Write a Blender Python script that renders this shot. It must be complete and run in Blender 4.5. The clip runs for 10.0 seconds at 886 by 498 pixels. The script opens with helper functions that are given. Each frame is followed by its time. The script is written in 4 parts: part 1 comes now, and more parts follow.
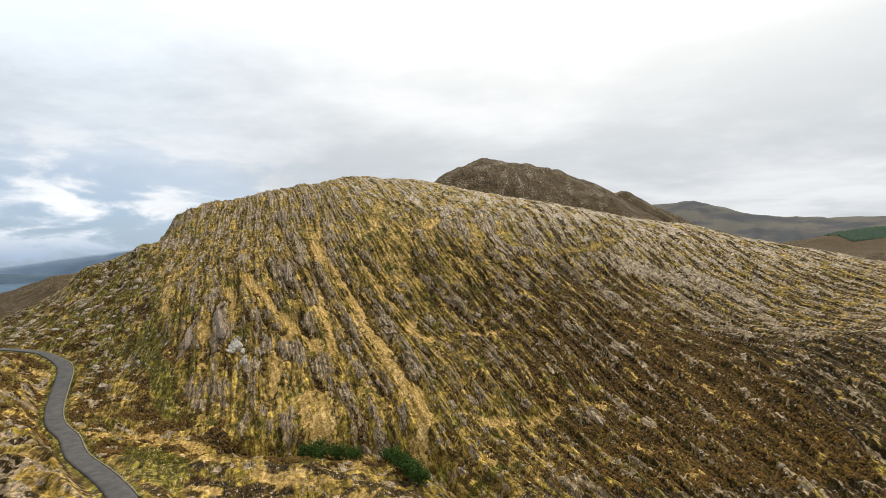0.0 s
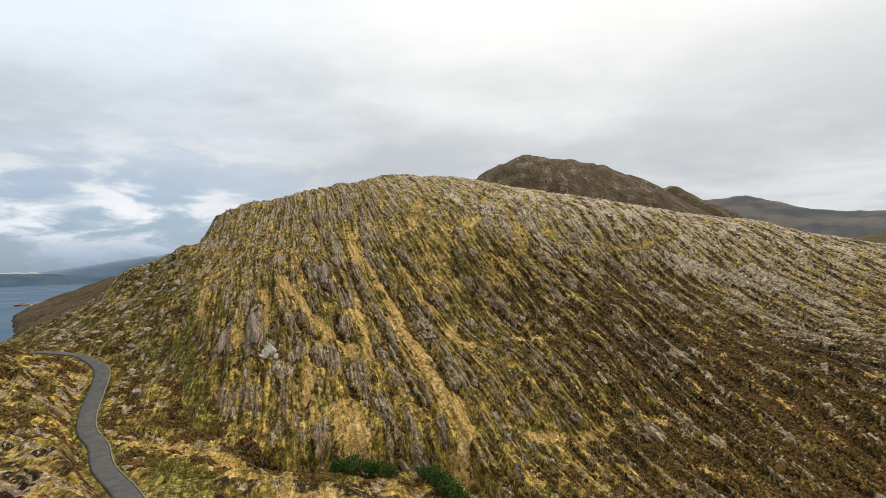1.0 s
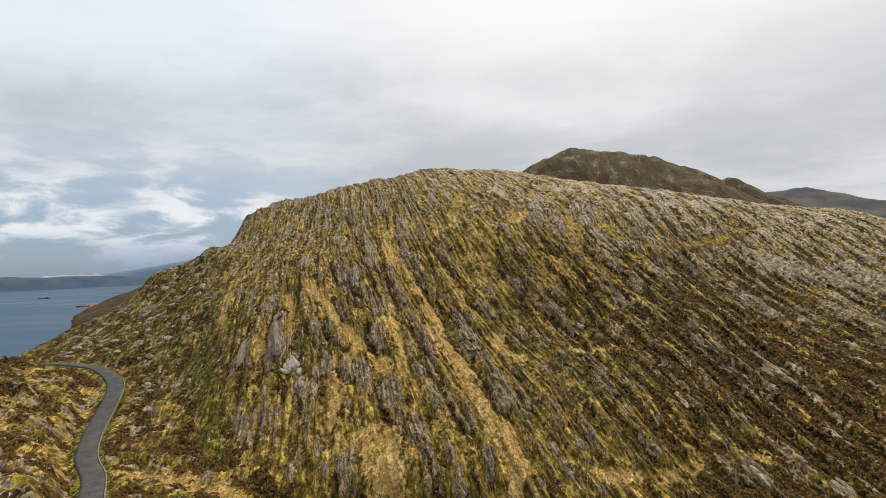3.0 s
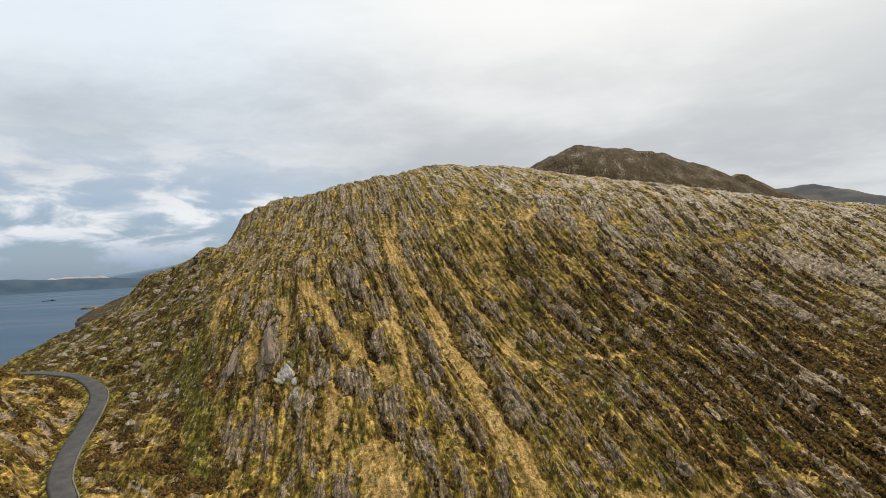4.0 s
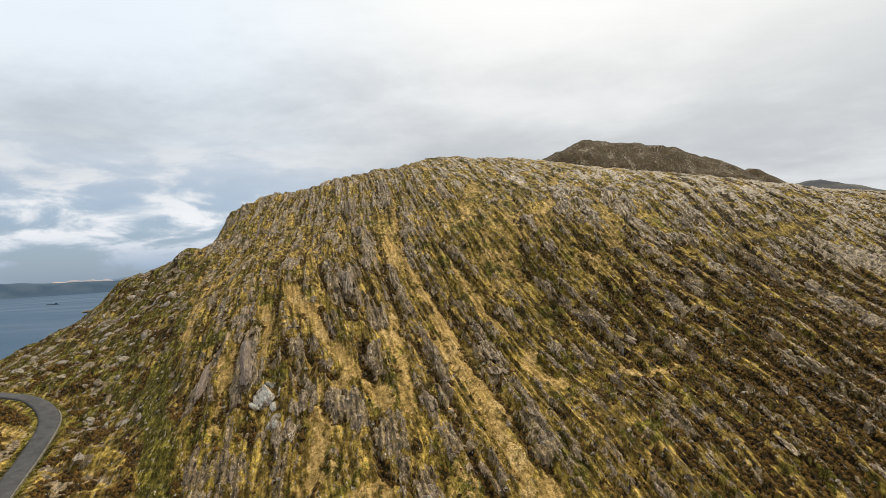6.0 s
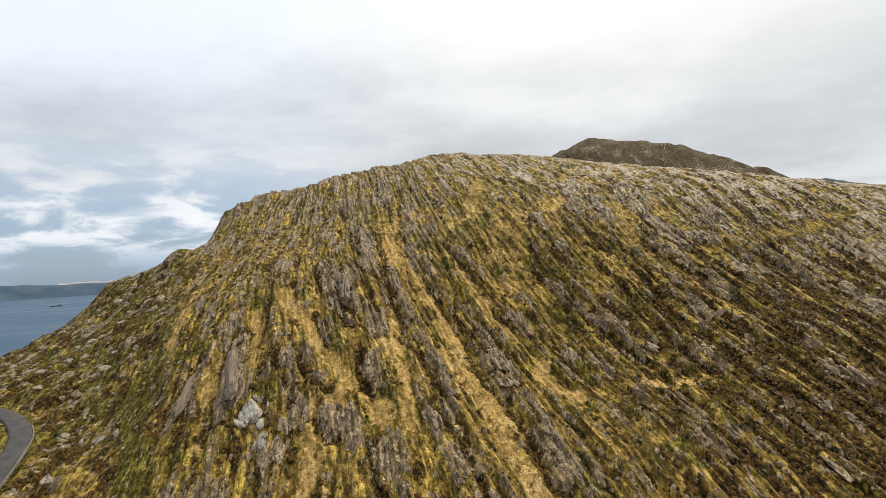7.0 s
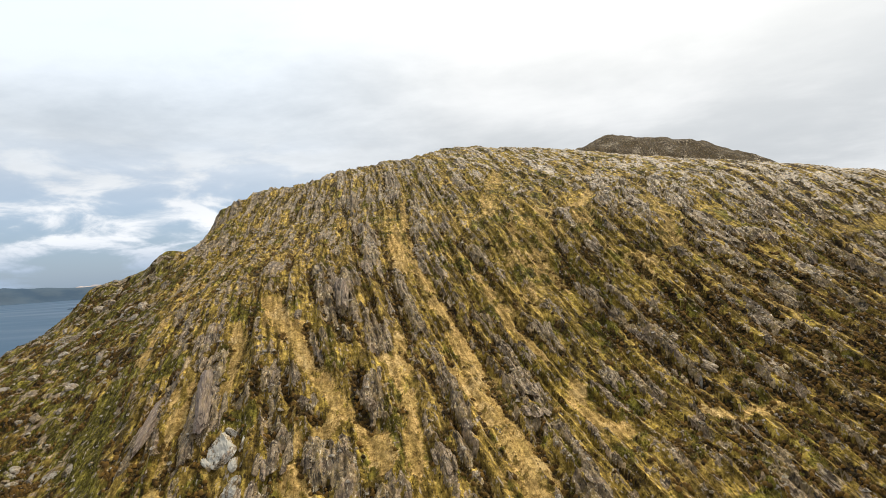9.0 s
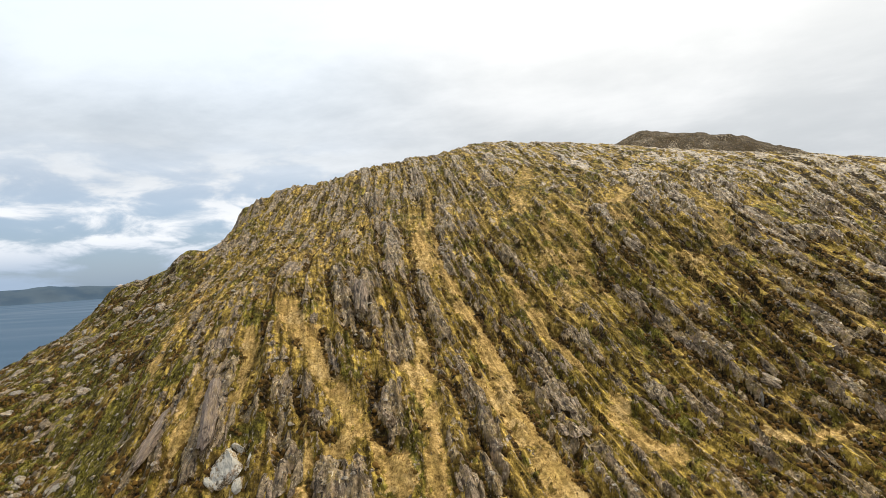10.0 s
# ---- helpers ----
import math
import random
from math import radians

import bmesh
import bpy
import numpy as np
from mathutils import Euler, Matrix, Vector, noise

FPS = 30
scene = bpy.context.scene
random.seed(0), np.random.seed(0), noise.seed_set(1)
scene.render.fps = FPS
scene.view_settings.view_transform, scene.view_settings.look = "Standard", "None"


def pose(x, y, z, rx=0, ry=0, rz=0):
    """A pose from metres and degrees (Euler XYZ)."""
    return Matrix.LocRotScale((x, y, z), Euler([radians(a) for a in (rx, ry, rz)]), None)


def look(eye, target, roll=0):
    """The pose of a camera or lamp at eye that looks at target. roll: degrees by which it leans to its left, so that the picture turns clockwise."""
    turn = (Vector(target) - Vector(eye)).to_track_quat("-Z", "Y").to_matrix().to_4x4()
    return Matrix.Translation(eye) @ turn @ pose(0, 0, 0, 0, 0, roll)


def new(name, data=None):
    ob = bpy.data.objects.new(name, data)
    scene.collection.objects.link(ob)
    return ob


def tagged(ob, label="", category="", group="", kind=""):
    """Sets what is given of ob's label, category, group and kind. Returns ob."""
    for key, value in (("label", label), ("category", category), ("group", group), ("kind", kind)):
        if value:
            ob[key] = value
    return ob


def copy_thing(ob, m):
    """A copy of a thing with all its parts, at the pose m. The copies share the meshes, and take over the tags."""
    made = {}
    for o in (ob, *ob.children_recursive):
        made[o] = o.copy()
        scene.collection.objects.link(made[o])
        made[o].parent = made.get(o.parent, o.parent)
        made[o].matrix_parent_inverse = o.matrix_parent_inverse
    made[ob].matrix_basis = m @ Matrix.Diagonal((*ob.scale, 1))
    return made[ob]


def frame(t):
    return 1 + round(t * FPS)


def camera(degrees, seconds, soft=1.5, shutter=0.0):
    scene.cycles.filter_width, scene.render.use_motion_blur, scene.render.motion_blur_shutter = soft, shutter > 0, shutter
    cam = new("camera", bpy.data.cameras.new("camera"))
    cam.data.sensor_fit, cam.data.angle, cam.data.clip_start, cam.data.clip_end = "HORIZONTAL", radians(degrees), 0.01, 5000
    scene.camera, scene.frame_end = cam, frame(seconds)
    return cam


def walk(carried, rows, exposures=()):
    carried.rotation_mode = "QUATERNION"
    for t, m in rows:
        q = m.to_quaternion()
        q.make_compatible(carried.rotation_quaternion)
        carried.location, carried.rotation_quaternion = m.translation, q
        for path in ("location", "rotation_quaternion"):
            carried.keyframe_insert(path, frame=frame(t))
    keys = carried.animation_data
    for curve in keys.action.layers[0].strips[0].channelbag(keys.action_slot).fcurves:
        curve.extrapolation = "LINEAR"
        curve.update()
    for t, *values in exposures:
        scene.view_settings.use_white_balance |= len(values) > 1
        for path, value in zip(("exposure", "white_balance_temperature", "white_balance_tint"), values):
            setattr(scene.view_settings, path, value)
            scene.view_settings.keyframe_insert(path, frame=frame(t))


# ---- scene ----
cam = camera(78.8, 10.0, 0.8)
METRES, EYE, TILT, LEAN, TURN = 55.0, 60.0, 1.7, 1.5, 0.0
FINE = 0.18
ROWS = [
    (0.0, 0.0, 0.0, 0.0, 0.0, 0.0, -0.0),
    (0.5, 0.0003, 0.0512, 0.0013, 2.0, -0.05, 0.24),
    (1.0, 0.0012, 0.1034, 0.0018, 4.42, -0.09, 0.45),
    (1.5, -0.001, 0.1562, 0.002, 6.03, -0.16, 0.63),
    (2.0, -0.0048, 0.2094, 0.0023, 7.25, -0.17, 0.81),
    (2.5, -0.0112, 0.2628, 0.0012, 8.16, -0.16, 0.97),
    (3.0, -0.0196, 0.3158, 0.0006, 8.96, -0.15, 1.15),
    (4.5, -0.0506, 0.4722, -0.0027, 9.51, -0.19, 1.63),
    (5.0, -0.0607, 0.5239, -0.0039, 9.6, -0.2, 1.79),
    (5.5, -0.071, 0.5751, -0.0061, 9.7, -0.19, 1.95),
    (7.0, -0.1009, 0.7244, -0.0086, 10.18, -0.11, 2.28),
    (7.5, -0.1096, 0.7716, -0.0095, 10.4, -0.07, 2.36),
    (8.0, -0.1183, 0.817, -0.0103, 10.59, 0.0, 2.44),
    (8.5, -0.1258, 0.8613, -0.011, 10.81, 0.06, 2.51),
    (9.0, -0.1336, 0.9037, -0.0116, 11.62, 0.1, 2.55),
    (9.5, -0.1403, 0.9455, -0.0122, 13.41, 0.16, 2.53),
    (10.0, -0.1467, 0.9865, -0.0122, 14.69, 0.19, 2.53),
]
walk(cam, [(t, pose(0, 0, EYE, TILT, LEAN, TURN) @ pose(METRES * x, METRES * y, METRES * z, 90 + pitch, roll, yaw)) for t, x, y, z, yaw, pitch, roll in ROWS],
     [(0.0, 0.2), (1.0, 0.03), (2.5, -0.06), (5.0, -0.06), (7.5, 0.12), (10.0, 0.17)])

# ---- light ----
SUN_ELEV, SUN_AZ = 56.0, 22.0          # degrees above the horizon, degrees right of the y axis
SEA = 12.0
world = bpy.data.worlds.new("overcast_sky")
scene.world = world
world.use_nodes = True


def tree_of(owner):
    owner.node_tree.nodes.clear()
    return owner.node_tree


class Net:
    """Short hand for node trees."""

    def __init__(self, tree):
        self.t = tree

    def node(self, kind, ins=None, **props):
        n = self.t.nodes.new(kind)
        for k, v in props.items():
            setattr(n, k, v)
        for k, v in (ins or {}).items():
            if isinstance(v, bpy.types.NodeSocket):
                self.t.links.new(v, n.inputs[k])
            else:
                n.inputs[k].default_value = v
        return n

    def math(self, op, a, b=0.0, c=0.0, clamp=False):
        return self.node("ShaderNodeMath", {0: a, 1: b, 2: c}, operation=op, use_clamp=clamp).outputs[0]

    def mix(self, fac, a, b, blend="MIX"):
        n = self.node("ShaderNodeMix", data_type="RGBA", blend_type=blend)
        for i, v in ((0, fac), (6, a), (7, b)):
            if isinstance(v, bpy.types.NodeSocket):
                self.t.links.new(v, n.inputs[i])
            else:
                n.inputs[i].default_value = (*v, 1.0) if isinstance(v, tuple) and len(v) == 3 else v
        return n.outputs[2]

    def noise(self, vec, scale, detail=4.0, rough=0.55, distort=0.0):
        return self.node("ShaderNodeTexNoise", {"Vector": vec, "Scale": scale, "Detail": detail, "Roughness": rough, "Distortion": distort}).outputs["Fac"]

    def ramp(self, fac, lo, hi, a=0.0, b=1.0, smooth=True):
        n = self.node("ShaderNodeMapRange", {0: fac, 1: lo, 2: hi, 3: a, 4: b}, interpolation_type="SMOOTHSTEP" if smooth else "LINEAR")
        return n.outputs[0]

    def scaled(self, vec, s, turn=0.0):
        return self.node("ShaderNodeMapping", {"Vector": vec, "Scale": s, "Rotation": (0, 0, turn)}).outputs[0]


def build_sky():
    g = Net(tree_of(world))
    way = g.node("ShaderNodeTexCoord").outputs["Generated"]
    sky = g.node("ShaderNodeTexSky", sky_type="NISHITA", sun_disc=False, sun_elevation=radians(SUN_ELEV), sun_rotation=radians(SUN_AZ),
                 altitude=100.0, air_density=1.2, dust_density=2.0).outputs[0]
    clear = g.mix(0.6, g.mix(1.0, sky, (0.09, 0.10, 0.115), "MULTIPLY"), (0.34, 0.46, 0.62))
    sep = g.node("ShaderNodeSeparateXYZ", {0: way})
    z = g.math("MAXIMUM", sep.outputs[2], 0.0)
    low = g.math("ADD", z, 0.10)
    flat = g.node("ShaderNodeCombineXYZ", {0: g.math("DIVIDE", sep.outputs[0], low), 1: g.math("DIVIDE", sep.outputs[1], low), 2: 3.1}).outputs[0]
    big = g.noise(flat, 0.42, 6.0, 0.55, 0.3)
    mid = g.noise(g.scaled(flat, (1.0, 1.3, 1.0)), 1.1, 7.0, 0.6, 0.2)
    thick = g.math("MULTIPLY_ADD", mid, 0.45, g.math("MULTIPLY", big, 0.75))
    # the cloud sheet is thick over the land and breaks up low over the water
    left = g.ramp(g.math("MULTIPLY_ADD", sep.outputs[0], -1.0, g.math("MULTIPLY", sep.outputs[1], -0.1)), 0.0, 0.5)
    down = g.ramp(z, 0.04, 0.27, 1.0, 0.0)
    broken = g.math("MULTIPLY", left, down)
    lumps = g.noise(g.scaled(way, (1.0, 1.0, 3.0)), 7.5, 8.0, 0.56, 0.35)
    cover = g.math("SUBTRACT", 1.0, g.math("MULTIPLY", broken, g.ramp(lumps, 0.60, 0.45)), clamp=True)
    shade = g.ramp(thick, 0.44, 0.74)
    grey = g.mix(shade, (0.90, 0.92, 0.94), (0.57, 0.61, 0.65))
    to_sun = Vector((math.sin(radians(SUN_AZ)) * math.cos(radians(SUN_ELEV)), math.cos(radians(SUN_AZ)) * math.cos(radians(SUN_ELEV)), math.sin(radians(SUN_ELEV))))
    dot = g.node("ShaderNodeVectorMath", {0: way, 1: to_sun}, operation="DOT_PRODUCT").outputs["Value"]
    glow = g.ramp(dot, 0.55, 1.0)
    grey = g.mix(glow, grey, (1.06, 1.05, 1.01))
    grey = g.mix(left, grey, g.mix(1.0, grey, (0.93, 0.99, 1.05), "MULTIPLY"))
    # grey, duller cloud base towards the horizon
    base = g.ramp(z, 0.06, 0.44, 1.0, 0.0)
    grey = g.mix(g.math("MULTIPLY", base, 0.75), grey, g.mix(shade, (0.70, 0.72, 0.74), (0.50, 0.53, 0.56)))
    puffs = g.math("MULTIPLY", g.ramp(lumps, 0.38, 0.62), g.ramp(z, 0.015, 0.10))
    low_blue = g.mix(puffs, g.mix(g.ramp(z, 0.03, 0.16), (0.36, 0.46, 0.60), (0.56, 0.64, 0.75)), (0.93, 0.95, 0.98))
    grey = g.mix(broken, grey, low_blue)
    out = g.mix(cover, clear, grey)
    under = g.ramp(sep.outputs[2], -0.02, 0.0)
    out = g.mix(under, (0.25, 0.27, 0.28), out)
    bg = g.node("ShaderNodeBackground", {"Color": out, "Strength": 1.0})
    g.t.links.new(bg.outputs[0], g.node("ShaderNodeOutputWorld").inputs[0])


build_sky()
sun = new("sun", bpy.data.lights.new("sun", "SUN"))
sun.data.energy, sun.data.angle, sun.data.color = 3.3, radians(6), (1.0, 0.91, 0.74)
sun.matrix_basis = look((0, 0, 0), (-math.sin(radians(SUN_AZ)) * math.cos(radians(SUN_ELEV)), -math.cos(radians(SUN_AZ)) * math.cos(radians(SUN_ELEV)), -math.sin(radians(SUN_ELEV))))

# ---- numbers for the land ----


def hash2(ix, iy, seed):
    h = (ix.astype(np.int64) * 374761393 + iy.astype(np.int64) * 668265263 + seed * 2147483647) & 0xFFFFFFFF
    h = ((h ^ (h >> 13)) * 1274126177) & 0xFFFFFFFF
    return ((h ^ (h >> 16)) & 0xFFFF) / 65535.0


GRADIENTS = {}


def gradients(seed):
    """Directions on a lattice of 256 by 256, kept for each seed."""
    if seed not in GRADIENTS:
        i = np.arange(65536)
        a = hash2(((i & 255) ^ 128) - 128, ((i >> 8) ^ 128) - 128, seed) * 2 * math.pi
        GRADIENTS[seed] = np.cos(a), np.sin(a)
    return GRADIENTS[seed]


def noise2(x, y, seed=0):
    """Smooth gradient noise, about -1 to 1."""
    x, y = np.broadcast_arrays(np.asarray(x, float), np.asarray(y, float))
    ix, iy = np.floor(x), np.floor(y)
    fx, fy = x - ix, y - iy
    sx, sy = fx * fx * fx * (fx * (fx * 6 - 15) + 10), fy * fy * fy * (fy * (fy * 6 - 15) + 10)
    ix, iy = ix.astype(np.int64), iy.astype(np.int64)
    c, s = gradients(seed)

    def corner(dx, dy):
        k = ((ix + dx) & 255) | (((iy + dy) & 255) << 8)
        return c[k] * (fx - dx) + s[k] * (fy - dy)

    low = corner(0, 0)
    low = low + sx * (corner(1, 0) - low)
    high = corner(0, 1)
    high = high + sx * (corner(1, 1) - high)
    return (low + sy * (high - low)) * 1.5


def fbm(x, y, seed=0, octaves=4, gain=0.5):
    total, amp = 0, 1.0
    for k in range(octaves):
        total = total + amp * noise2(x * 2**k, y * 2**k, seed + 17 * k)
        amp *= gain
    return total


def step(v, a, b):
    s = np.clip((v - a) / (b - a), 0, 1)
    return s * s * (3 - 2 * s)


def spline_slopes(k):
    n, h = len(k), np.diff(k)
    a, b = np.zeros((n, n)), np.zeros((n, n))
    a[0, 0] = a[-1, -1] = 1
    for i in range(1, n - 1):
        a[i, i - 1:i + 2] = h[i - 1], 2 * (h[i - 1] + h[i]), h[i]
        b[i, i - 1:i + 2] = 6 / h[i - 1], -6 / h[i - 1] - 6 / h[i], 6 / h[i]
    return np.linalg.solve(a, b)


def spline(k, q):
    """Weights of a natural cubic spline with the knots k at the places q."""
    d, one = spline_slopes(k), np.eye(len(k))
    q = np.clip(np.ravel(q), k[0], k[-1])
    j = np.clip(np.searchsorted(k, q) - 1, 0, len(k) - 2)
    h = k[j + 1] - k[j]
    a = (k[j + 1] - q) / h
    b = 1 - a
    return a[:, None] * one[j] + b[:, None] * one[j + 1] + ((a**3 - a) * h * h / 6)[:, None] * d[j] + ((b**3 - b) * h * h / 6)[:, None] * d[j + 1]


# the hill in broad strokes: long profiles across it, south to north, of heights at the x stations
STATION_X = np.array([-150, -105, -78, -58, -40, -22, 0, 25, 55, 95, 150.0])
STATION_Y = np.array([30, 58, 74, 90, 106, 128, 155, 185, 230.0])
PROFILE = np.array([
    [28.0, 37.8, 41.8, 42.1, 39.2, 35.8, 30.5, 24.4, 22.6, 27.5, 34.0],
    [26.1, 38.5, 44.1, 44.3, 40.8, 37.1, 35.4, 33.1, 33.2, 36.0, 38.7],
    [25.0, 39.2, 47.9, 42.4, 38.1, 38.7, 37.1, 36.4, 40.8, 41.2, 42.2],
    [24.1, 40.5, 48.0, 42.8, 48.8, 47.4, 44.4, 42.3, 45.6, 45.6, 46.3],
    [24.2, 42.7, 49.5, 53.7, 60.5, 55.4, 50.0, 49.8, 46.3, 48.7, 49.9],
    [25.9, 50.2, 61.5, 65.6, 68.9, 67.1, 66.6, 61.1, 55.7, 55.9, 50.8],
    [25.7, 50.0, 70.4, 81.4, 82.1, 80.6, 76.8, 75.2, 71.1, 63.9, 50.3],
    [21.9, 44.3, 63.4, 75.4, 87.1, 90.7, 87.7, 81.8, 73.4, 62.4, 49.8],
    [14.9, 31.1, 49.2, 60.6, 70.7, 76.5, 75.2, 70.8, 66.2, 58.9, 49.2]
])
PX, PY = spline_slopes(STATION_X), spline_slopes(STATION_Y)
ROAD = [(120, -60, 36.0), (70, -26, 36.8), (38, -6, 37.3), (16, 8, 37.6), (0, 20, 38.0), (-17, 36, 38.6), (-24, 43, 38.9), (-29.4, 49.8, 39.1), (-35.4, 56, 39.2), (-42.5, 62.5, 39.2), (-48, 69, 39.4), (-52.7, 73.2, 40.0), (-56.2, 77.8, 40.9),
        (-60.2, 84.6, 42.2), (-62.4, 88.8, 43.6), (-64.2, 91.4, 44.5), (-66.4, 93.2, 45.3), (-69, 94.4, 46.1), (-72, 94.4, 46.9), (-79, 93.2, 47.5), (-92, 90, 46.5), (-110, 84, 43)]
ROAD_HALF = 1.08


def dense(points, count=24):
    """A smooth line through points, as many short steps."""
    p = np.array(points, float)
    p = np.vstack([2 * p[0] - p[1], p, 2 * p[-1] - p[-2]])
    out = []
    for i in range(1, len(p) - 2):
        for s in np.arange(count) / count:
            out.append(0.5 * (2 * p[i] + (p[i + 1] - p[i - 1]) * s + (2 * p[i - 1] - 5 * p[i] + 4 * p[i + 1] - p[i + 2]) * s**2 + (3 * p[i] - p[i - 1] - 3 * p[i + 1] + p[i + 2]) * s**3))
    return np.array(out + [p[-2]])


ROAD_LINE = dense(ROAD, 10)


def off_line(x, y, line, reach=9):
    """Distance in plan to a line of points, and the number of the nearest point; far ones are not worked out."""
    x, y = np.ravel(x), np.ravel(y)
    best, which = np.full(x.shape, 99.0), np.zeros(x.shape, int)
    near = np.nonzero((x > line[:, 0].min() - reach) & (x < line[:, 0].max() + reach) & (y > line[:, 1].min() - reach) & (y < line[:, 1].max() + reach))[0]
    b, w = best[near], which[near]
    for i in range(len(line) - 1):
        d = line[i + 1, :2] - line[i, :2]
        s = np.clip(((x[near] - line[i, 0]) * d[0] + (y[near] - line[i, 1]) * d[1]) / (d @ d), 0, 1)
        r = np.hypot(x[near] - line[i, 0] - s * d[0], y[near] - line[i, 1] - s * d[1])
        hit = r < b
        b, w = np.where(hit, r, b), np.where(hit, i, w)
    best[near], which[near] = b, w
    return best, which


# runs of straw grass between the beds: half width, then their course in plan
RUNS_A = [
    (1.1, [(-33.3, 141.5), (-28.9, 128.9), (-25.6, 120.5), (-23, 114.9), (-21.2, 111.4), (-19.2, 108.5), (-17.1, 105.3)]),
    (1.5, [(-17.1, 105.3), (-15.3, 102.1), (-13.7, 98.8), (-11.8, 94.9), (-10.2, 92.3), (-8.9, 90.9)]),
    (1.4, [(-32.8, 130.8), (-28.9, 122.8), (-26, 115.2)]),
    (0.45, [(-17.5, 117.8), (-15.3, 114.5), (-13.3, 111.2), (-10.5, 107.8), (-9, 106)]),
    (1.0, [(-37.9, 103.1), (-33.3, 99.5), (-30.9, 96.9), (-28.2, 95), (-25.7, 93), (-22.5, 91.1), (-21.3, 89.3)]),
    (0.6, [(-26.9, 90.6), (-25.7, 91.8), (-23.4, 92.9)]),
    (0.75, [(-23.6, 103.4), (-22.5, 100), (-21.7, 97.6), (-20.3, 94.8), (-19.4, 92.2), (-18.6, 89.5)]),
]
RUNS_B = [
    (0.6, [(-24.2, 99.8), (-22.8, 98.8), (-21.2, 96.6)]),
    (1.0, [(-55.6, 118), (-57.2, 113.7), (-55, 107.8), (-53.6, 104.1), (-51.7, 100.9)]),
    (0.5, [(-40.1, 100.4), (-37.9, 97.3), (-37.1, 94.8), (-36.8, 92.3), (-36.8, 90.3)]),
    (0.5, [(-41.1, 94.3), (-39.5, 91), (-38.9, 88.4), (-38.2, 86.8)]),
    (1.0, [(0.9, 163.1), (-0.7, 140.6), (-2.7, 133.8), (-5.1, 132.3)]),
    (1.4, [(-17, 151.5), (-17.4, 141.7), (-17.2, 132.1)]),
    (1.6, [(7.3, 138.1), (7.7, 130.1), (7.7, 125.2), (4.4, 121.8)]),
    (0.5, [(15.4, 136.7), (17.3, 130.7), (18.2, 126.9)]),
    (0.6, [(8.3, 125.3), (10.2, 121.9), (12.9, 118.8), (15.2, 115.8), (17.1, 112.9)]),
]
RUNS_C = [
    (0.7, [(4.7, 100.8), (7.2, 100.6), (9.7, 101.1), (12.7, 102.7)]),
    (0.8, [(-29.6, 90.7), (-28.3, 89.2), (-27.6, 87.3)]),
    (0.9, [(-6.2, 102.7), (-6.1, 100), (-4.6, 98), (-2.5, 96.9)]),
    (2.4, [(-20.2, 79.4), (-17.1, 75.3), (-16.7, 69.9)]),
    (1.4, [(-4.6, 82.3), (-3.4, 76.8), (-4.6, 70.5)]),
    (1.3, [(-46.3, 71.1), (-40.5, 72), (-33.8, 70.5), (-25.7, 67.4)]),
    (0.5, [(-42.6, 93.8), (-39.2, 88.9), (-38.6, 86)]),
    (0.7, [(-27.1, 87.9), (-26.3, 84.4), (-26.1, 81)]),
    (0.7, [(33.7, 106.2), (36.9, 97.6), (37.8, 87.1), (40.5, 75.2), (43.5, 64.4)]),
    (1.0, [(-17.4, 100), (-13.3, 96.8), (-9, 88), (-6.4, 82.1)]),
]
RUNS_D = [
    (1.2, [(24.9, 71.2), (29.2, 69.1), (29.2, 64.6)]),
    (0.9, [(5.6, 77.8), (12, 77.7), (17.6, 80.9), (24.4, 81.1)]),
    (1.6, [(32, 134.8), (40.1, 138.1), (46.1, 143)]),
]
# ribs of bare rock: half width, then their course in plan
RIBS_A = [
    (1.35, [(-39.4, 94.9), (-38.7, 92.9), (-37.6, 90.4), (-36.9, 88.7)]),
    (1.0, [(-43.6, 94.4), (-43.6, 92.5), (-42.6, 89.8), (-42.8, 88.4)]),
    (0.9, [(-39.1, 89.8), (-38.2, 88.3), (-37.9, 87.2)]),
    (1.1, [(-30.6, 94.3), (-29.2, 93.4), (-28, 92.6)]),
    (0.9, [(-33.5, 94.2), (-30.8, 91.5), (-29.4, 89.8)]),
    (0.7, [(-31.4, 100.1), (-30.3, 98.7), (-29.3, 97.5)]),
    (1.9, [(-31.2, 108.6), (-28.3, 104.5), (-25.6, 101.5)]),
    (1.2, [(-34.6, 109.6), (-30.9, 104.4), (-28.3, 101.4)]),
    (1.5, [(-34.4, 125.9), (-31.4, 117.9), (-28.4, 112.7)]),
    (1.4, [(-38, 151.9), (-33.4, 139)]),
    (1.2, [(-42.7, 140), (-38.1, 132.2)]),
]
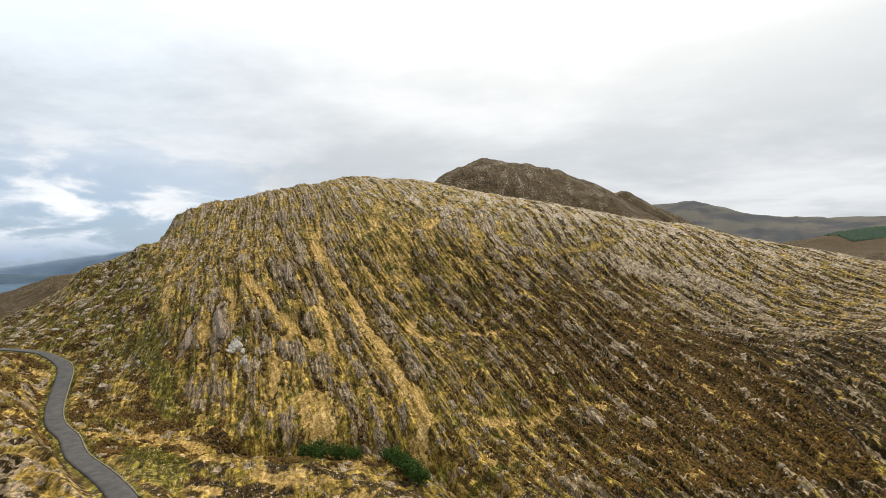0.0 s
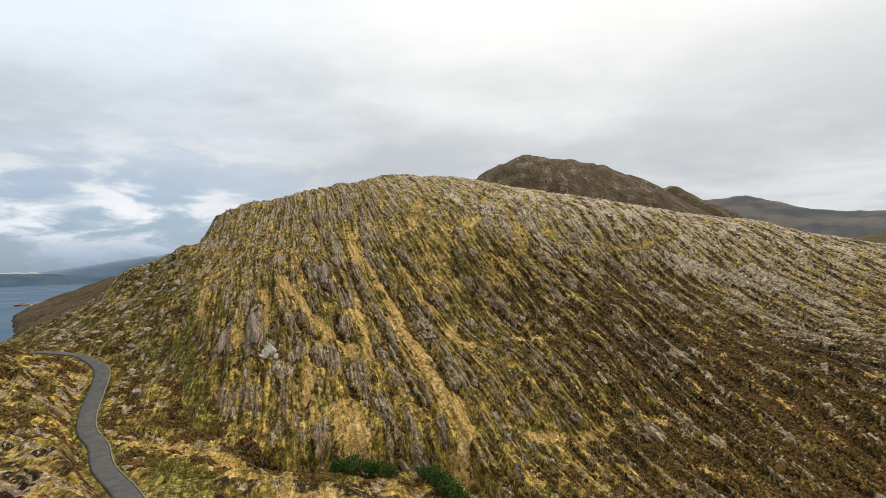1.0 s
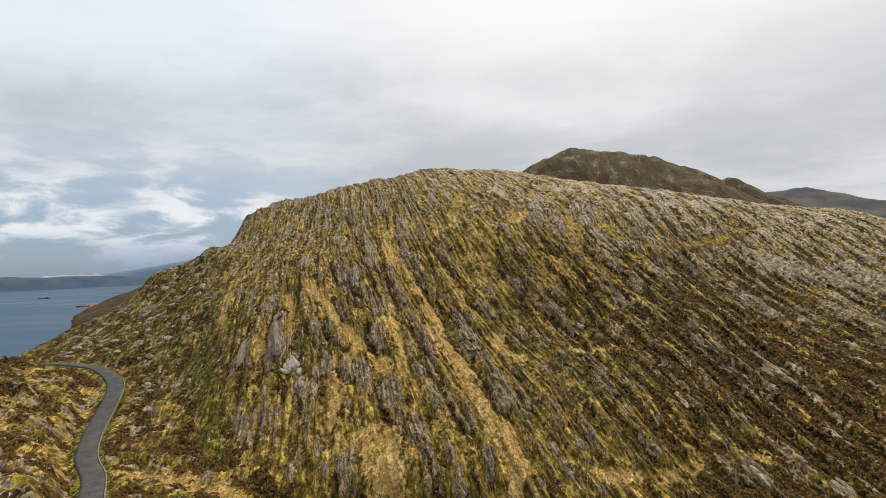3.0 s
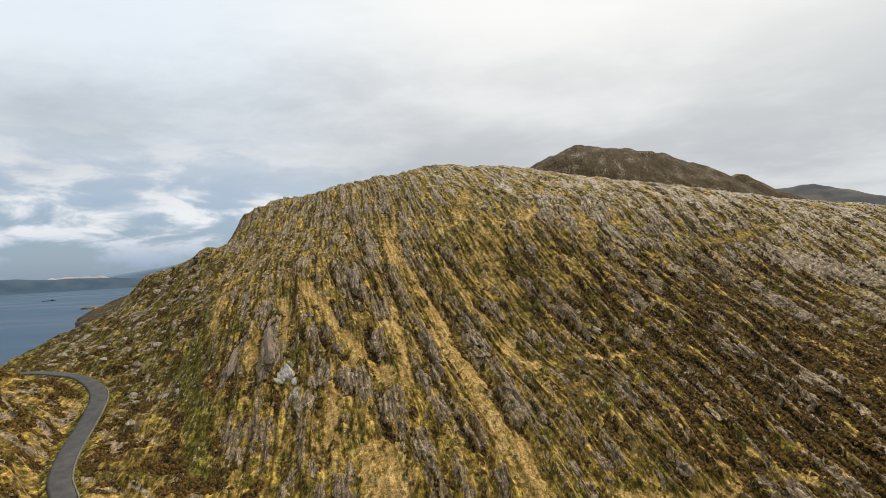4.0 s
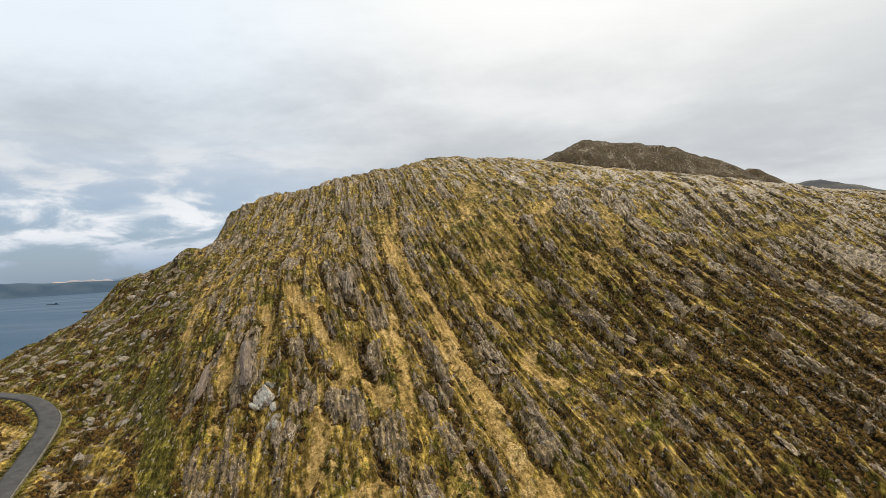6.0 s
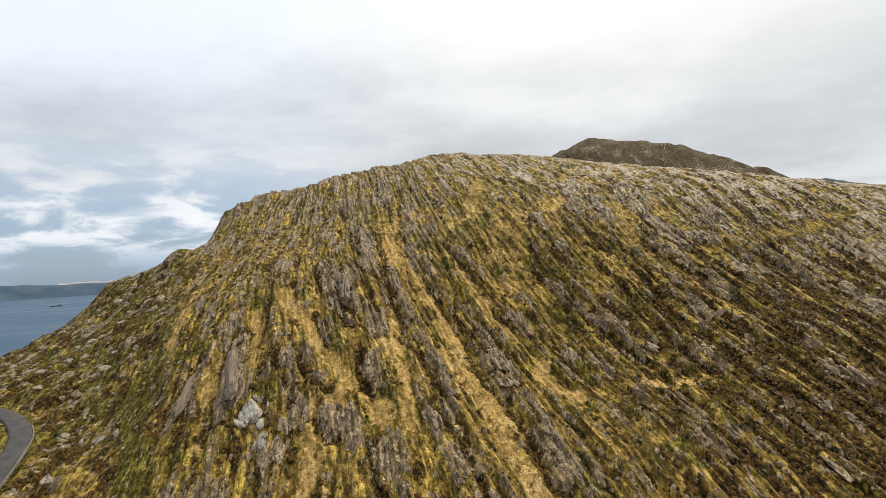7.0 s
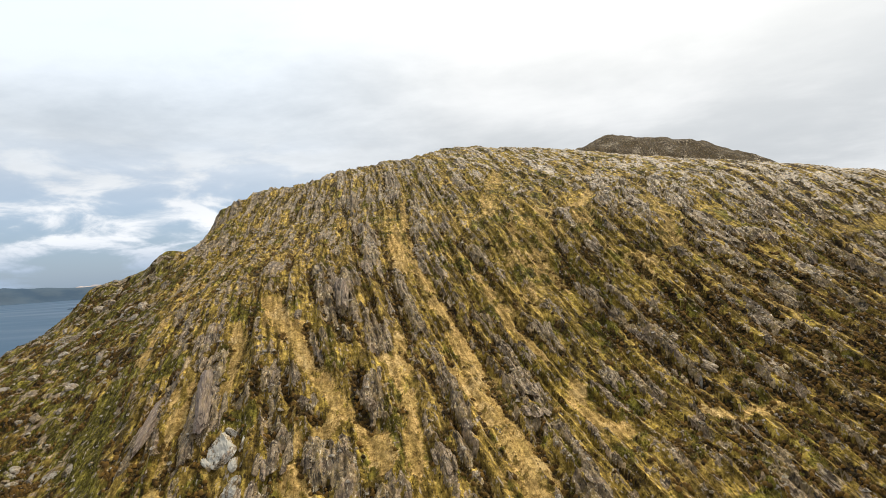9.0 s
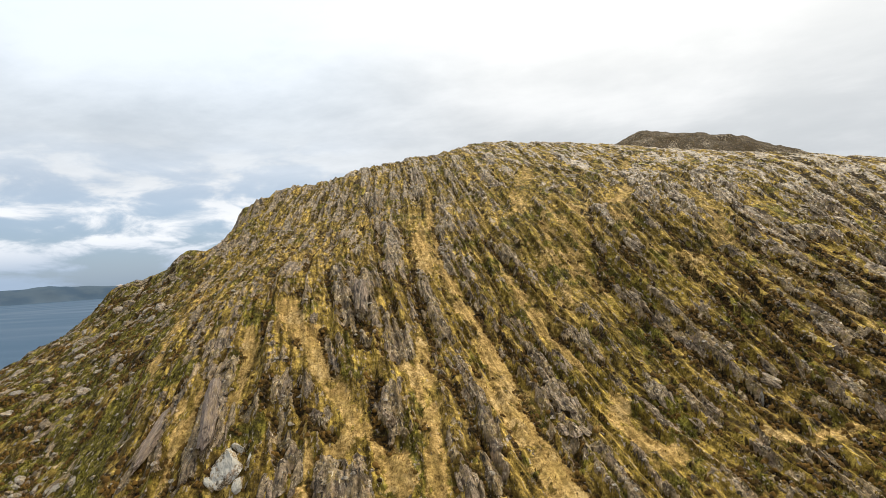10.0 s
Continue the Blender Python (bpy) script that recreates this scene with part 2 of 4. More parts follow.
RIBS_B = [
    (0.9, [(-30.6, 137.8), (-25, 120.8), (-21.5, 114.4), (-19, 110.9), (-16.4, 107.3), (-13.8, 103.5)]),
    (1.2, [(-13.8, 103.5), (-12.2, 99.6), (-10.2, 96.4), (-8.7, 93.2)]),
    (0.9, [(-26.8, 114), (-24, 108.7), (-21.5, 103.8), (-21.5, 101.3)]),
    (1.2, [(-20.1, 100.9), (-18.1, 98.9), (-16.4, 96.6), (-15, 94.6)]),
    (0.9, [(-19.5, 123.3), (-15.6, 119.1), (-12.9, 116.2), (-11, 113.3)]),
    (1.3, [(-15.8, 109.6), (-13.9, 106.3)]),
    (1.4, [(-12.6, 105.6), (-11.4, 102.9), (-10, 100.2)]),
    (0.9, [(-11.3, 110.6), (-9.3, 109.4), (-7.4, 107.9)]),
    (1.3, [(-24.1, 95.6), (-22.7, 93.3)]),
    (1.2, [(-15.9, 92.3), (-15.1, 91.3)]),
    (1.3, [(-26.4, 89.2), (-25.2, 88.3)]),
]
RIBS_C = [
    (1.2, [(-5.7, 129.9), (-5.4, 123), (-4.6, 118.8), (-2.6, 115.9), (-0.3, 113.4)]),
    (1.5, [(-0.3, 113.4), (1.8, 110.9), (4, 108.5), (5, 105.9)]),
    (1.1, [(-2.6, 122), (-1.1, 118)]),
    (1.4, [(0.6, 156.1), (1.3, 133), (3.3, 125.9), (5.3, 123.1)]),
    (1.3, [(3.4, 140.9), (6.6, 128.7)]),
    (1.5, [(11.2, 153.5), (11.8, 135.7), (13.7, 129), (15.9, 125)]),
    (1.4, [(8.1, 122.5), (10.5, 119.4), (12.3, 115.7), (14, 112.9), (15.2, 110.8)]),
    (1.2, [(11.2, 124.7), (14, 121.6), (16.4, 118.4), (17.9, 115.2)]),
    (1.2, [(16.7, 128.7), (20.9, 127.9), (23.6, 125.1)]),
    (1.8, [(21.3, 143.6), (23.4, 137.7)]),
    (0.9, [(-0.6, 104.6), (0.9, 101.3)]),
]
RIBS_D = [
    (1.1, [(11, 105.3), (12.6, 103.3)]),
    (1.6, [(-11.1, 77.1), (-8, 72), (-6.4, 67.7)]),
    (1.6, [(-1.8, 68.7), (0.5, 61.4)]),
    (1.5, [(12.7, 64.2), (16.1, 60.9)]),
    (1.2, [(18.7, 80.3), (19.7, 77.7)]),
    (1.0, [(16.8, 96.6), (19.3, 91.8)]),
    (1.0, [(6.4, 98.1), (9, 90)]),
    (1.4, [(-8.1, 94.3), (-4.8, 85.9)]),
    (1.0, [(22.9, 103), (25.8, 98.1), (28.2, 91.4)]),
    (3.0, [(43.7, 131.9), (52.8, 127.5), (60.9, 125.2)]),
    (1.6, [(28.5, 126.1), (33, 119.2), (37.5, 110.9)]),
    (1.6, [(48.9, 118.6), (55.6, 108.1), (53.3, 94.3)]),
    (2.2, [(59.5, 130.5), (65.6, 121.9), (67.2, 116.1)]),
    (1.4, [(66.1, 112.4), (61.5, 90.3)]),
]
RIBS_E = [
    (0.9, [(-20.6, 86.5), (-17.9, 82.2)]),
    (1.0, [(-15.6, 81.2), (-12.2, 78.1)]),
    (0.8, [(-12.2, 87.6), (-8.9, 81.8)]),
]
DITCH = dense([(-27, 69.5), (-21, 70.5), (-15, 71.5), (-8, 73), (-2, 70), (2, 64), (5, 57)], 4)
BROW = dense([(-26, 61.5), (-20, 61.5), (-14, 60), (-9, 57), (-5, 53), (-2, 48)], 4)
RUN_LINES = [(half, dense(course, 3)) for half, course in RUNS_A + RUNS_B + RUNS_C + RUNS_D]
RIB_LINES = [(half, dense(course, 3)) for half, course in RIBS_A + RIBS_B + RIBS_C + RIBS_D + RIBS_E]


def beside(x, y, line):
    """Like off_line, but the distance is negative west of the line."""
    d, k = off_line(x, y, line, 3.5)
    k = np.minimum(k, len(line) - 2)
    run = line[k + 1, :2] - line[k, :2]
    east = (x - line[k, 0]) * run[:, 1] - (y - line[k, 1]) * run[:, 0]
    return np.where(east * np.sign(run[:, 1]) < 0, -d, d)


# how far the beds lie east of their place at y = 100, at stations in x and y
BED_X, BED_Y = np.array([-65, -45, -28, -12, 4, 20, 38, 60, 90.0]), np.array([55, 78, 100, 114, 128, 145, 185.0])
BED_DRIFT = np.array([
    [-12.7, -13.2, -15.2, -18.5, -22.3, -19.1, -12.0, -12.0, -12.0],
    [-6.2, -6.8, -8.4, -10.6, -10.6, -7.9, -5.0, -5.5, -5.5],
    [0.0, 0.0, 0.0, 0.0, 0.0, 0.0, 0.0, 0.0, 0.0],
    [4.1, 5.7, 8.0, 8.7, 7.8, 5.8, 4.5, 5.5, 6.0],
    [8.5, 10.5, 15.1, 16.1, 14.8, 11.6, 10.0, 12.0, 13.0],
    [13.7, 17.2, 22.8, 21.4, 17.9, 15.0, 14.0, 17.0, 18.0],
    [26.2, 41.7, 38.9, 32.5, 25.9, 20.5, 20.0, 24.0, 26.0]
])


def strike(x, y):
    """Number of the bed that crops out at a place: the beds run down the hill, slightly fanned."""
    x, y = np.ravel(x).astype(float), np.ravel(y).astype(float)
    return x + np.einsum("ni,ij,nj->n", spline(BED_Y, y), BED_DRIFT, spline(BED_X, x))


def broad(x, y):
    """Height of the land without its rocks."""
    x, y = np.ravel(x).astype(float), np.ravel(y).astype(float)
    wx, wy = spline(STATION_X, x), spline(STATION_Y, y)
    z = np.einsum("ni,ij,nj->n", wy, PROFILE, wx)
    out = np.maximum.reduce([-150 - x, x - 150, 30 - y, y - 230, np.zeros_like(x)])
    # land beyond the hill: a moor that falls to the water in the west, a mountain behind, a spur along the shore
    crest = np.interp(x, [-230, -115, -75, -46, -2, 13, 24, 33, 51, 83, 123, 150, 175, 240, 330], [-80, -10, 44, 94, 133, 140, 145, 146.5, 145.5, 140, 125, 107, 92, 74, 60])
    crest = crest + 0.8 * noise2(x / 15, y / 45, 5) + 0.7 * fbm(x / 9, y / 9, 6, 3)
    hump = np.interp(x, [80, 150, 170, 182, 196, 215, 260, 320, 400], [-60, 108, 126, 130, 125, 113, 92, 71, 60]) + 1.2 * noise2(x / 12, y / 30, 15)
    moor = 50 - 80 * step(-x - 0.25 * np.maximum(y - 500, 0), 130, 300) + 6 * fbm(x / 90, y / 90, 8, 3)
    moor = np.maximum(moor, crest * np.exp(-(np.abs(y - 460) / 150) ** 2.2))
    moor = np.maximum(moor, hump * np.exp(-(np.abs(y - 550) / 100) ** 2.2))
    west, reach = np.degrees(np.arctan2(-x, np.maximum(y, 1))), np.hypot(x, y)
    spur = np.interp(west, [10, 24, 33, 35.9, 38, 40, 41.6, 42.8, 43.6], [30, 60, 62, 57, 44, 33, 24, 13, -10])
    spur = spur * (0.55 + 0.45 * step(reach, 250, 820)) * (1 - step(reach, 860, 1150)) * step(reach, 150, 260)
    moor = np.maximum(moor, spur + 2.5 * fbm(x / 40, y / 40, 9, 3))
    moor = moor + 95 * np.exp(-(((x - 1500) / 500) ** 2 + ((y - 1750) / 350) ** 2))
    moor = moor - 70 * step(np.hypot(x, y), 3000, 3600) - 40 * step(-x, 700, 1000)
    return z + (moor - z) * step(out, 0, 110)


# small steps and knobs of the crest: x, y, rise, reach
KNOBS = [(-75.5, 141, -3.0, 4.0), (-70, 147.5, 2.4, 4), (-65, 151, 1.5, 4), (-57, 155, -1.5, 4), (-31, 178, 0.6, 7), (-9, 183, -0.8, 6), (-8, 199, 2.0, 9), (-18, 181, -1.6, 4), (-74.2, 132, 2.0, 2.5), (-79.5, 131, -2.2, 2.6),
         (-86, 130, 2.0, 3.6), (-93, 127, -1.8, 4), (-97.5, 129, -2.6, 5), (-100, 121, -1.5, 5), (-78, 146.5, -1.7, 2.8), (-72.8, 146.5, 1.4, 2.0), (73, 159, 1.2, 8), (-44, 168, 0.8, 3), (-52, 161, -0.9, 3)]


def face_of(x, y):
    """1 on the bedded rock face, 0 on scree, bog and distance."""
    edge = np.interp(y, [60, 78, 82, 87, 95, 98, 107, 127, 145, 170], [-25, -36, -39, -43.5, -49, -50.5, -56, -67, -82, -100])
    w = step(x + 1.2 * noise2(x / 4, y / 4, 31), edge - 1.2, edge + 1.2)
    foot = np.interp(x, [-60, -45, -30, -15, 0, 20, 40, 90], [84, 80, 74, 67, 62, 55, 50, 45])
    return w * step(y + 2 * noise2(x / 5, y / 5, 32), foot - 1, foot + 3) * (1 - step(y, 215, 260)) * (1 - step(x, 120, 170))


def saw(phase, rise=0.16):
    f = phase - np.floor(phase)
    return np.where(f < rise, f / rise, 1 - (f - rise) / (1 - rise))


def land(x, y):
    """Height of the ground and what covers it: rock, straw grass, green grass, dark heather with painted shade under
    the beds.
    """
    x, y = np.ravel(x).astype(float), np.ravel(y).astype(float)
    z = broad(x, y)
    for kx, ky, rise, reach in KNOBS:
        z = z + rise * np.exp(-((x - kx) ** 2 + (y - ky) ** 2) / reach**2)
    d, _ = off_line(x, y, DITCH)
    z = z - 4.4 * np.exp(-((d / 2.9) ** 2))
    d, _ = off_line(x, y, BROW)
    z = z + 1.5 * np.exp(-((d / 3.6) ** 2))
    far = step(np.hypot(x + 5, y - 110), 120, 260)
    face = face_of(x, y)
    u = strike(x, y)
    n1, n2, n4 = fbm(x / 7, y / 7, 71, 4), fbm(x / 2.0, y / 2.0, 72, 4), fbm(x / 0.7, y / 0.7, 78, 3)
    warp = 0.9 * noise2(u / 7, y / 16, 3) + 0.35 * noise2(u / 1.8, y / 5, 4)
    bed = u + 1.1 * warp
    b1 = saw((bed + 1.6 * noise2(u / 9, y / 30, 12)) / 3.7 + 0.2)
    b2 = saw(bed / 1.35 + 0.7 * noise2(u / 3, y / 9, 13))
    b3 = saw(bed / 0.5 + 0.6 * noise2(u / 1.6, y / 3, 14), 0.3)
    # where rock is bare: crest, slabs in the east, the western nose; the hollow and the low east are overgrown
    slabs = step(x + 0.9 * (y - 130) + 9 * noise2(u / 9, y / 14, 47), 24, 62) * face
    hollow = np.exp(-(((x - 10) / 15) ** 2 + ((y - 111) / 12) ** 2))
    low_east = step(x, -2, 18) * (1 - step(y, 92, 116))
    ochre = np.exp(-(((x + 10) / 9) ** 2 + ((y - 128) / 20) ** 2)) + 0.7 * np.exp(-(((x - 5) / 6) ** 2 + ((y - 122) / 7) ** 2))
    bare = -0.06 + 0.2 * step(y, 114, 146) + 0.05 * step(-u, 8, 34) + 0.09 * slabs - 0.12 * hollow - 0.12 * low_east - 0.4 * ochre
    q = 0.6 * noise2(bed / 1.9, y / (6.5 + 5 * low_east), 21) + 0.48 * noise2(bed / 0.8, y / (3.0 + 3.5 * step(x, 0, 20)), 22) + 0.36 * noise2(bed / 0.36, y / 1.2, 23) + 0.34 * n4 + 0.3 * n2
    q = q + 0.42 * (b1 - 0.5) + 0.22 * (b2 - 0.5) + bare
    ragged = 0.5 * noise2(u / 1.4, y / 4, 41) + 0.45 * noise2(x / 0.9, y / 1.3, 42) + 0.35 * noise2(x / 0.4, y / 0.5, 43)
    run, straw_line, rib, foot = np.zeros_like(x), np.zeros_like(x), np.zeros_like(x), np.zeros_like(x)
    for half, course in RIB_LINES:
        s = beside(x, y, course)
        wide = half * (0.9 + 0.4 * ragged + 0.3 * noise2(u / 2 + half, y / 5, 49))
        rib = np.maximum(rib, (1 - step(np.abs(s), wide - 0.15, wide + 0.3)))
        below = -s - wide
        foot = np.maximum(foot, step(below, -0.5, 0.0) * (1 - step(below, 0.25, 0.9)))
    for half, course in RUN_LINES:
        d, _ = off_line(x, y, course, 4.5)
        wob = half * (0.78 + 0.95 * ragged + 0.5 * noise2(u / 2.5 + half, y / 6, 48))
        run = np.maximum(run, 1 - step(d, wob, wob + 1.0))
        straw_line = np.maximum(straw_line, 1 - step(d, wob * 0.65, wob + 0.5))
    straw_line = straw_line * (1 - 0.85 * rib) * step(0.9 * noise2(x / 3, y / 5, 46) + noise2(x / 1.7, y / 2.3, 44) + 0.8 * n4, -1.0, 0.0) * (1 - 0.45 * step(y, 116, 128)) * (1 - 0.35 * step(x, 0, 12))
    q = q - 0.55 * run * (1 - rib) + (0.5 + 0.35 * slabs) * rib - 0.25 * foot
    rocky = face * step(q, 0.0, 0.4)
    high = 1 - 0.45 * step(y, 138, 165)
    relief = face * high * (1 - 0.45 * slabs)
    crack = np.maximum(0, noise2(bed / 0.7, y / 1.6, 51)) * 0.3 + np.maximum(0, noise2(bed / 0.4, y / 0.7, 52)) * 0.2
    slab_tilt = hash2(np.floor(bed / 0.5), np.floor(y / 2.6 + 3 * hash2(np.floor(bed / 0.5), 0 * x, 7)), 5) - 0.5
    z = z + relief * (0.62 * (b1 - 0.5) * (1 - 0.6 * run) + 0.42 * (b2 - 0.5) * (1 - 0.5 * run) + 0.14 * rocky + 0.14 * rib * rocky - 0.35 * foot + rocky * (0.28 * (b3 - 0.5) + 0.22 * slab_tilt - crack)) - 0.3 * run * face
    z = z + (1 - far) * (0.3 * fbm(x / 6, y / 6, 61, 3) + 0.10 * fbm(x / 1.1, y / 1.1, 62, 3))
    # hummocks on the ground that is not face: knolls west of the road, rough scree slope
    knoll = (1 - face) * (1 - far)
    west = step(-x - 0.6 * (y - 60), 26, 40) * (1 - step(y, 84, 96))
    z = z + knoll * west * 1.5 * np.maximum(0, fbm(x / 9, y / 7, 63, 4) + 0.15)
    z = z + knoll * 0.35 * fbm(x / 2.2, y / 2.2, 64, 4)
    z = z + far * 2.2 * fbm(x / 26, y / 26, 66, 5) * step(z, SEA + 1, SEA + 25)
    # cover
    lines = fbm(bed / 0.9, y / 6, 79, 4) + 0.4 * noise2(bed / 0.35, y / 3, 84)
    rock = face * step(q, 0.10, 0.36)
    heath = 0.14 + 0.5 * hollow + 0.4 * low_east + 0.5 * step(x, 10, 34) - 0.05 * slabs + 0.3 * np.exp(-(((x + 6) / 4) ** 2 + ((y - 140) / 6) ** 2))
    # heather and painted shade lie under the west edges of the beds, straw grass fills the runs between them
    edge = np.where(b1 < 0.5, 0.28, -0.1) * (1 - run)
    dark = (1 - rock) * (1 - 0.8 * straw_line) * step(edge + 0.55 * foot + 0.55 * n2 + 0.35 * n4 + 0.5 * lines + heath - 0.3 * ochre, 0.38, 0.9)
    # foot also paints the overhang shade west of each rib as dark cover
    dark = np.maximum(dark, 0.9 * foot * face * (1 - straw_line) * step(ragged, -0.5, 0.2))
    straw = np.where(face > 0.5, -0.5 * q + 0.45 * lines + 0.35 * n2 + 0.3 * n1 - 0.18 + 0.35 * ochre + 0.25 * step(-u, 0, 12) * step(u, -42, -34) * (1 - step(y, 104, 116)) - 0.5 * heath - 0.1 * slabs, 0.5 * n2 + 0.4 * n1 + 0.35 * n4 - 0.2)
    straw = face * 0.9 * (1 - rock) * (1 - 0.6 * dark) * step(straw, 0.0, 0.8)
    straw = np.maximum(straw, straw_line)
    green = 0.75 * face * step(fbm(x / 4, y / 4, 80, 4) + 0.3 * n4 + 0.3 * lines + 0.1, 0.0, 0.7) * (1 - rock) * (1 - 0.8 * straw_line)
    # the scree slope: olive grass, brown patches, broken rock
    scree = knoll * step(-x - 0.25 * (y - 100), 40, 52)
    green = np.maximum(green, knoll * np.clip(0.72 + 0.7 * n1 + 0.4 * n2, 0, 1))
    dark = np.maximum(dark, knoll * 0.8 * step(fbm(x / 4, y / 3, 82, 4) + 0.3 * n4, 0.0, 0.55))
    rock = np.maximum(rock, scree * step(fbm(x / 2.2, y / 2.2, 83, 4) + 0.5 * n4 + 0.12 * step(y, 104, 116), 0.36, 0.62))
    # low ground by the road: rusty bog grass with a few pale runs and rock on the knolls
    low = (1 - step(y + 0.25 * (x + 30), 71, 77)) * knoll
    meadow = np.clip(low + west, 0, 1) * knoll
    pale = fbm(x / 6.5, y / 3.0, 85, 4) + 0.3 * n4 + 0.45 * np.exp(-(((x + 14) / 11) ** 2 + ((y - 58) / 6) ** 2))
    straw = np.where(meadow > 0.3, np.maximum(straw_line, meadow * 0.7 * step(pale, 0.4, 0.9)), straw)
    dark = np.where(meadow > 0.3, 0.9 * step(fbm(x / 4.2, y / 3.2, 86, 4) + 0.25 * n4, -0.35, 0.3) * (1 - straw), dark)
    green = np.where(meadow > 0.3, 0.5 * step(n1, 0.0, 0.5) * (1 - straw), green)
    rock = np.where(meadow > 0.3, meadow * (1 - straw_line) * step(fbm(x / 2.6, y / 1.6, 74, 4) + 0.25 * west + 0.3 * n4, 0.42, 0.66), rock)
    middle = np.interp(y, [74, 77, 81, 87, 95, 102], [-36.5, -39, -42, -46.3, -52.3, -56])
    lawn = step(np.exp(-(((x - middle) / 2.0) ** 2)) * step(y, 74, 79) * (1 - step(y, 98, 103)) + 0.25 * n2, 0.35, 0.7)
    bog = step(np.exp(-(((x + 33 + 0.6 * (y - 61.5)) / 4.2) ** 2 + ((y - 61.5) / 7.5) ** 2)) + 0.12 * n2, 0.3, 0.5)
    rust = knoll * step(np.exp(-(((x + 47) / 8) ** 2 + ((y - 77.5) / 4) ** 2)) + 0.2 * n2, 0.35, 0.65) * (1 - straw_line)
    rust = np.maximum(rust, bog * step(y + 0.6 * n2, 62, 66))
    green, dark = np.maximum(np.maximum(green, bog), lawn), np.maximum(dark * (1 - 0.8 * bog) * (1 - lawn), 0.42 * rust)
    rock, straw = rock * (1 - bog) * (1 - lawn) * (1 - 0.7 * rust), straw * (1 - 0.8 * bog) * (1 - lawn) * (1 - 0.8 * rust)
    # the road lies on a cut and filled bench
    d, k = off_line(x, y, ROAD_LINE)
    bench = 1 - step(d, ROAD_HALF + 0.5, ROAD_HALF + 3.2)
    z = z + (ROAD_LINE[k, 2] - 0.12 - z) * bench
    verge = 1 - step(d, ROAD_HALF + 0.2, ROAD_HALF + 1.4)
    rock, dark, green, straw = rock * (1 - verge), dark * (1 - verge), np.maximum(green, 0.8 * verge), straw * (1 - 0.6 * verge)
    wild = far > 0.5
    rock = np.where(wild, 0.26 - 0.2 * step(y, 800, 1200) + 0.2 * step(fbm(x / 9, y / 9, 77, 5), -0.3, 0.6) * (1 - step(y, 700, 1100)), rock)
    dark = np.where(wild, 0.78 + 0.2 * step(fbm(x / 30, y / 30, 81, 4), -0.2, 0.4), dark)
    straw, green = np.where(wild, 0.08, straw), np.where(wild, 0.62 - 0.3 * step(y, 800, 1400), green)
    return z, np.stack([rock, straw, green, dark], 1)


# ---- materials ----


def material(name):
    m = bpy.data.materials.new(name)
    m.use_nodes = True
    return m, Net(tree_of(m))


def finish(g, color, rough=0.9, bump=None, strength=0.4, distance=0.1, spec=0.25, metal=0.0):
    ins = {"Base Color": color, "Roughness": rough, "Specular IOR Level": spec, "Metallic": metal}
    if bump is not None:
        ins["Normal"] = g.node("ShaderNodeBump", {"Height": bump, "Strength": strength, "Distance": distance}).outputs[0]
    bsdf = g.node("ShaderNodeBsdfPrincipled", ins)
    g.t.links.new(bsdf.outputs[0], g.node("ShaderNodeOutputMaterial").inputs[0])


def rgb(r, g, b):
    return (r, g, b, 1.0)


def rock_color(g, pos, along, mossy=0.75):
    """Bedded purple-grey sandstone with pale lichen; returns colour and height."""
    wide = g.scaled(along, (1.0, 3.0, 3.0))
    lam = g.noise(wide, 2.6, 5.0, 0.66)
    fine = g.noise(pos, 4.0, 7.0, 0.74)
    blotch = g.noise(pos, 0.45, 5.0, 0.65)
    c = g.mix(g.ramp(lam, 0.34, 0.66), rgb(0.085, 0.060, 0.032), rgb(0.40, 0.305, 0.185))
    c = g.mix(g.math("MULTIPLY", g.ramp(blotch, 0.42, 0.62), 0.8), c, g.mix(g.ramp(lam, 0.34, 0.66), rgb(0.085, 0.060, 0.045), rgb(0.32, 0.24, 0.185)))
    c = g.mix(1.0, c, g.mix(g.ramp(fine, 0.32, 0.68), rgb(0.55, 0.53, 0.50), rgb(1.5, 1.48, 1.42)), "MULTIPLY")
    moss = g.noise(pos, 1.1, 7.0, 0.75)
    c = g.mix(g.math("MULTIPLY", g.ramp(moss, 0.50, 0.60), mossy), c, g.mix(g.ramp(fine, 0.4, 0.6), rgb(0.085, 0.060, 0.010), rgb(0.30, 0.215, 0.045)))
    lichen = g.noise(pos, 3.0, 8.0, 0.8, 0.4)
    c = g.mix(g.math("MULTIPLY", g.ramp(lichen, 0.57, 0.63), 0.8), c, rgb(0.60, 0.54, 0.42))
    # bright specks along the beds: lichen, and glints painted as pale colour
    glint = g.noise(g.scaled(along, (1.0, 3.0, 3.0)), 6.5, 5.0, 0.66)
    c = g.mix(g.math("MULTIPLY", g.ramp(glint, 0.59, 0.65), 0.8), c, rgb(0.70, 0.62, 0.48))
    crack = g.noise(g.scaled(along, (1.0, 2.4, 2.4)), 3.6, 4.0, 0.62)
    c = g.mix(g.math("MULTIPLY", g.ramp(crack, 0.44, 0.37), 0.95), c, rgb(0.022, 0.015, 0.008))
    return c, g.math("MULTIPLY_ADD", crack, 0.8, lam)


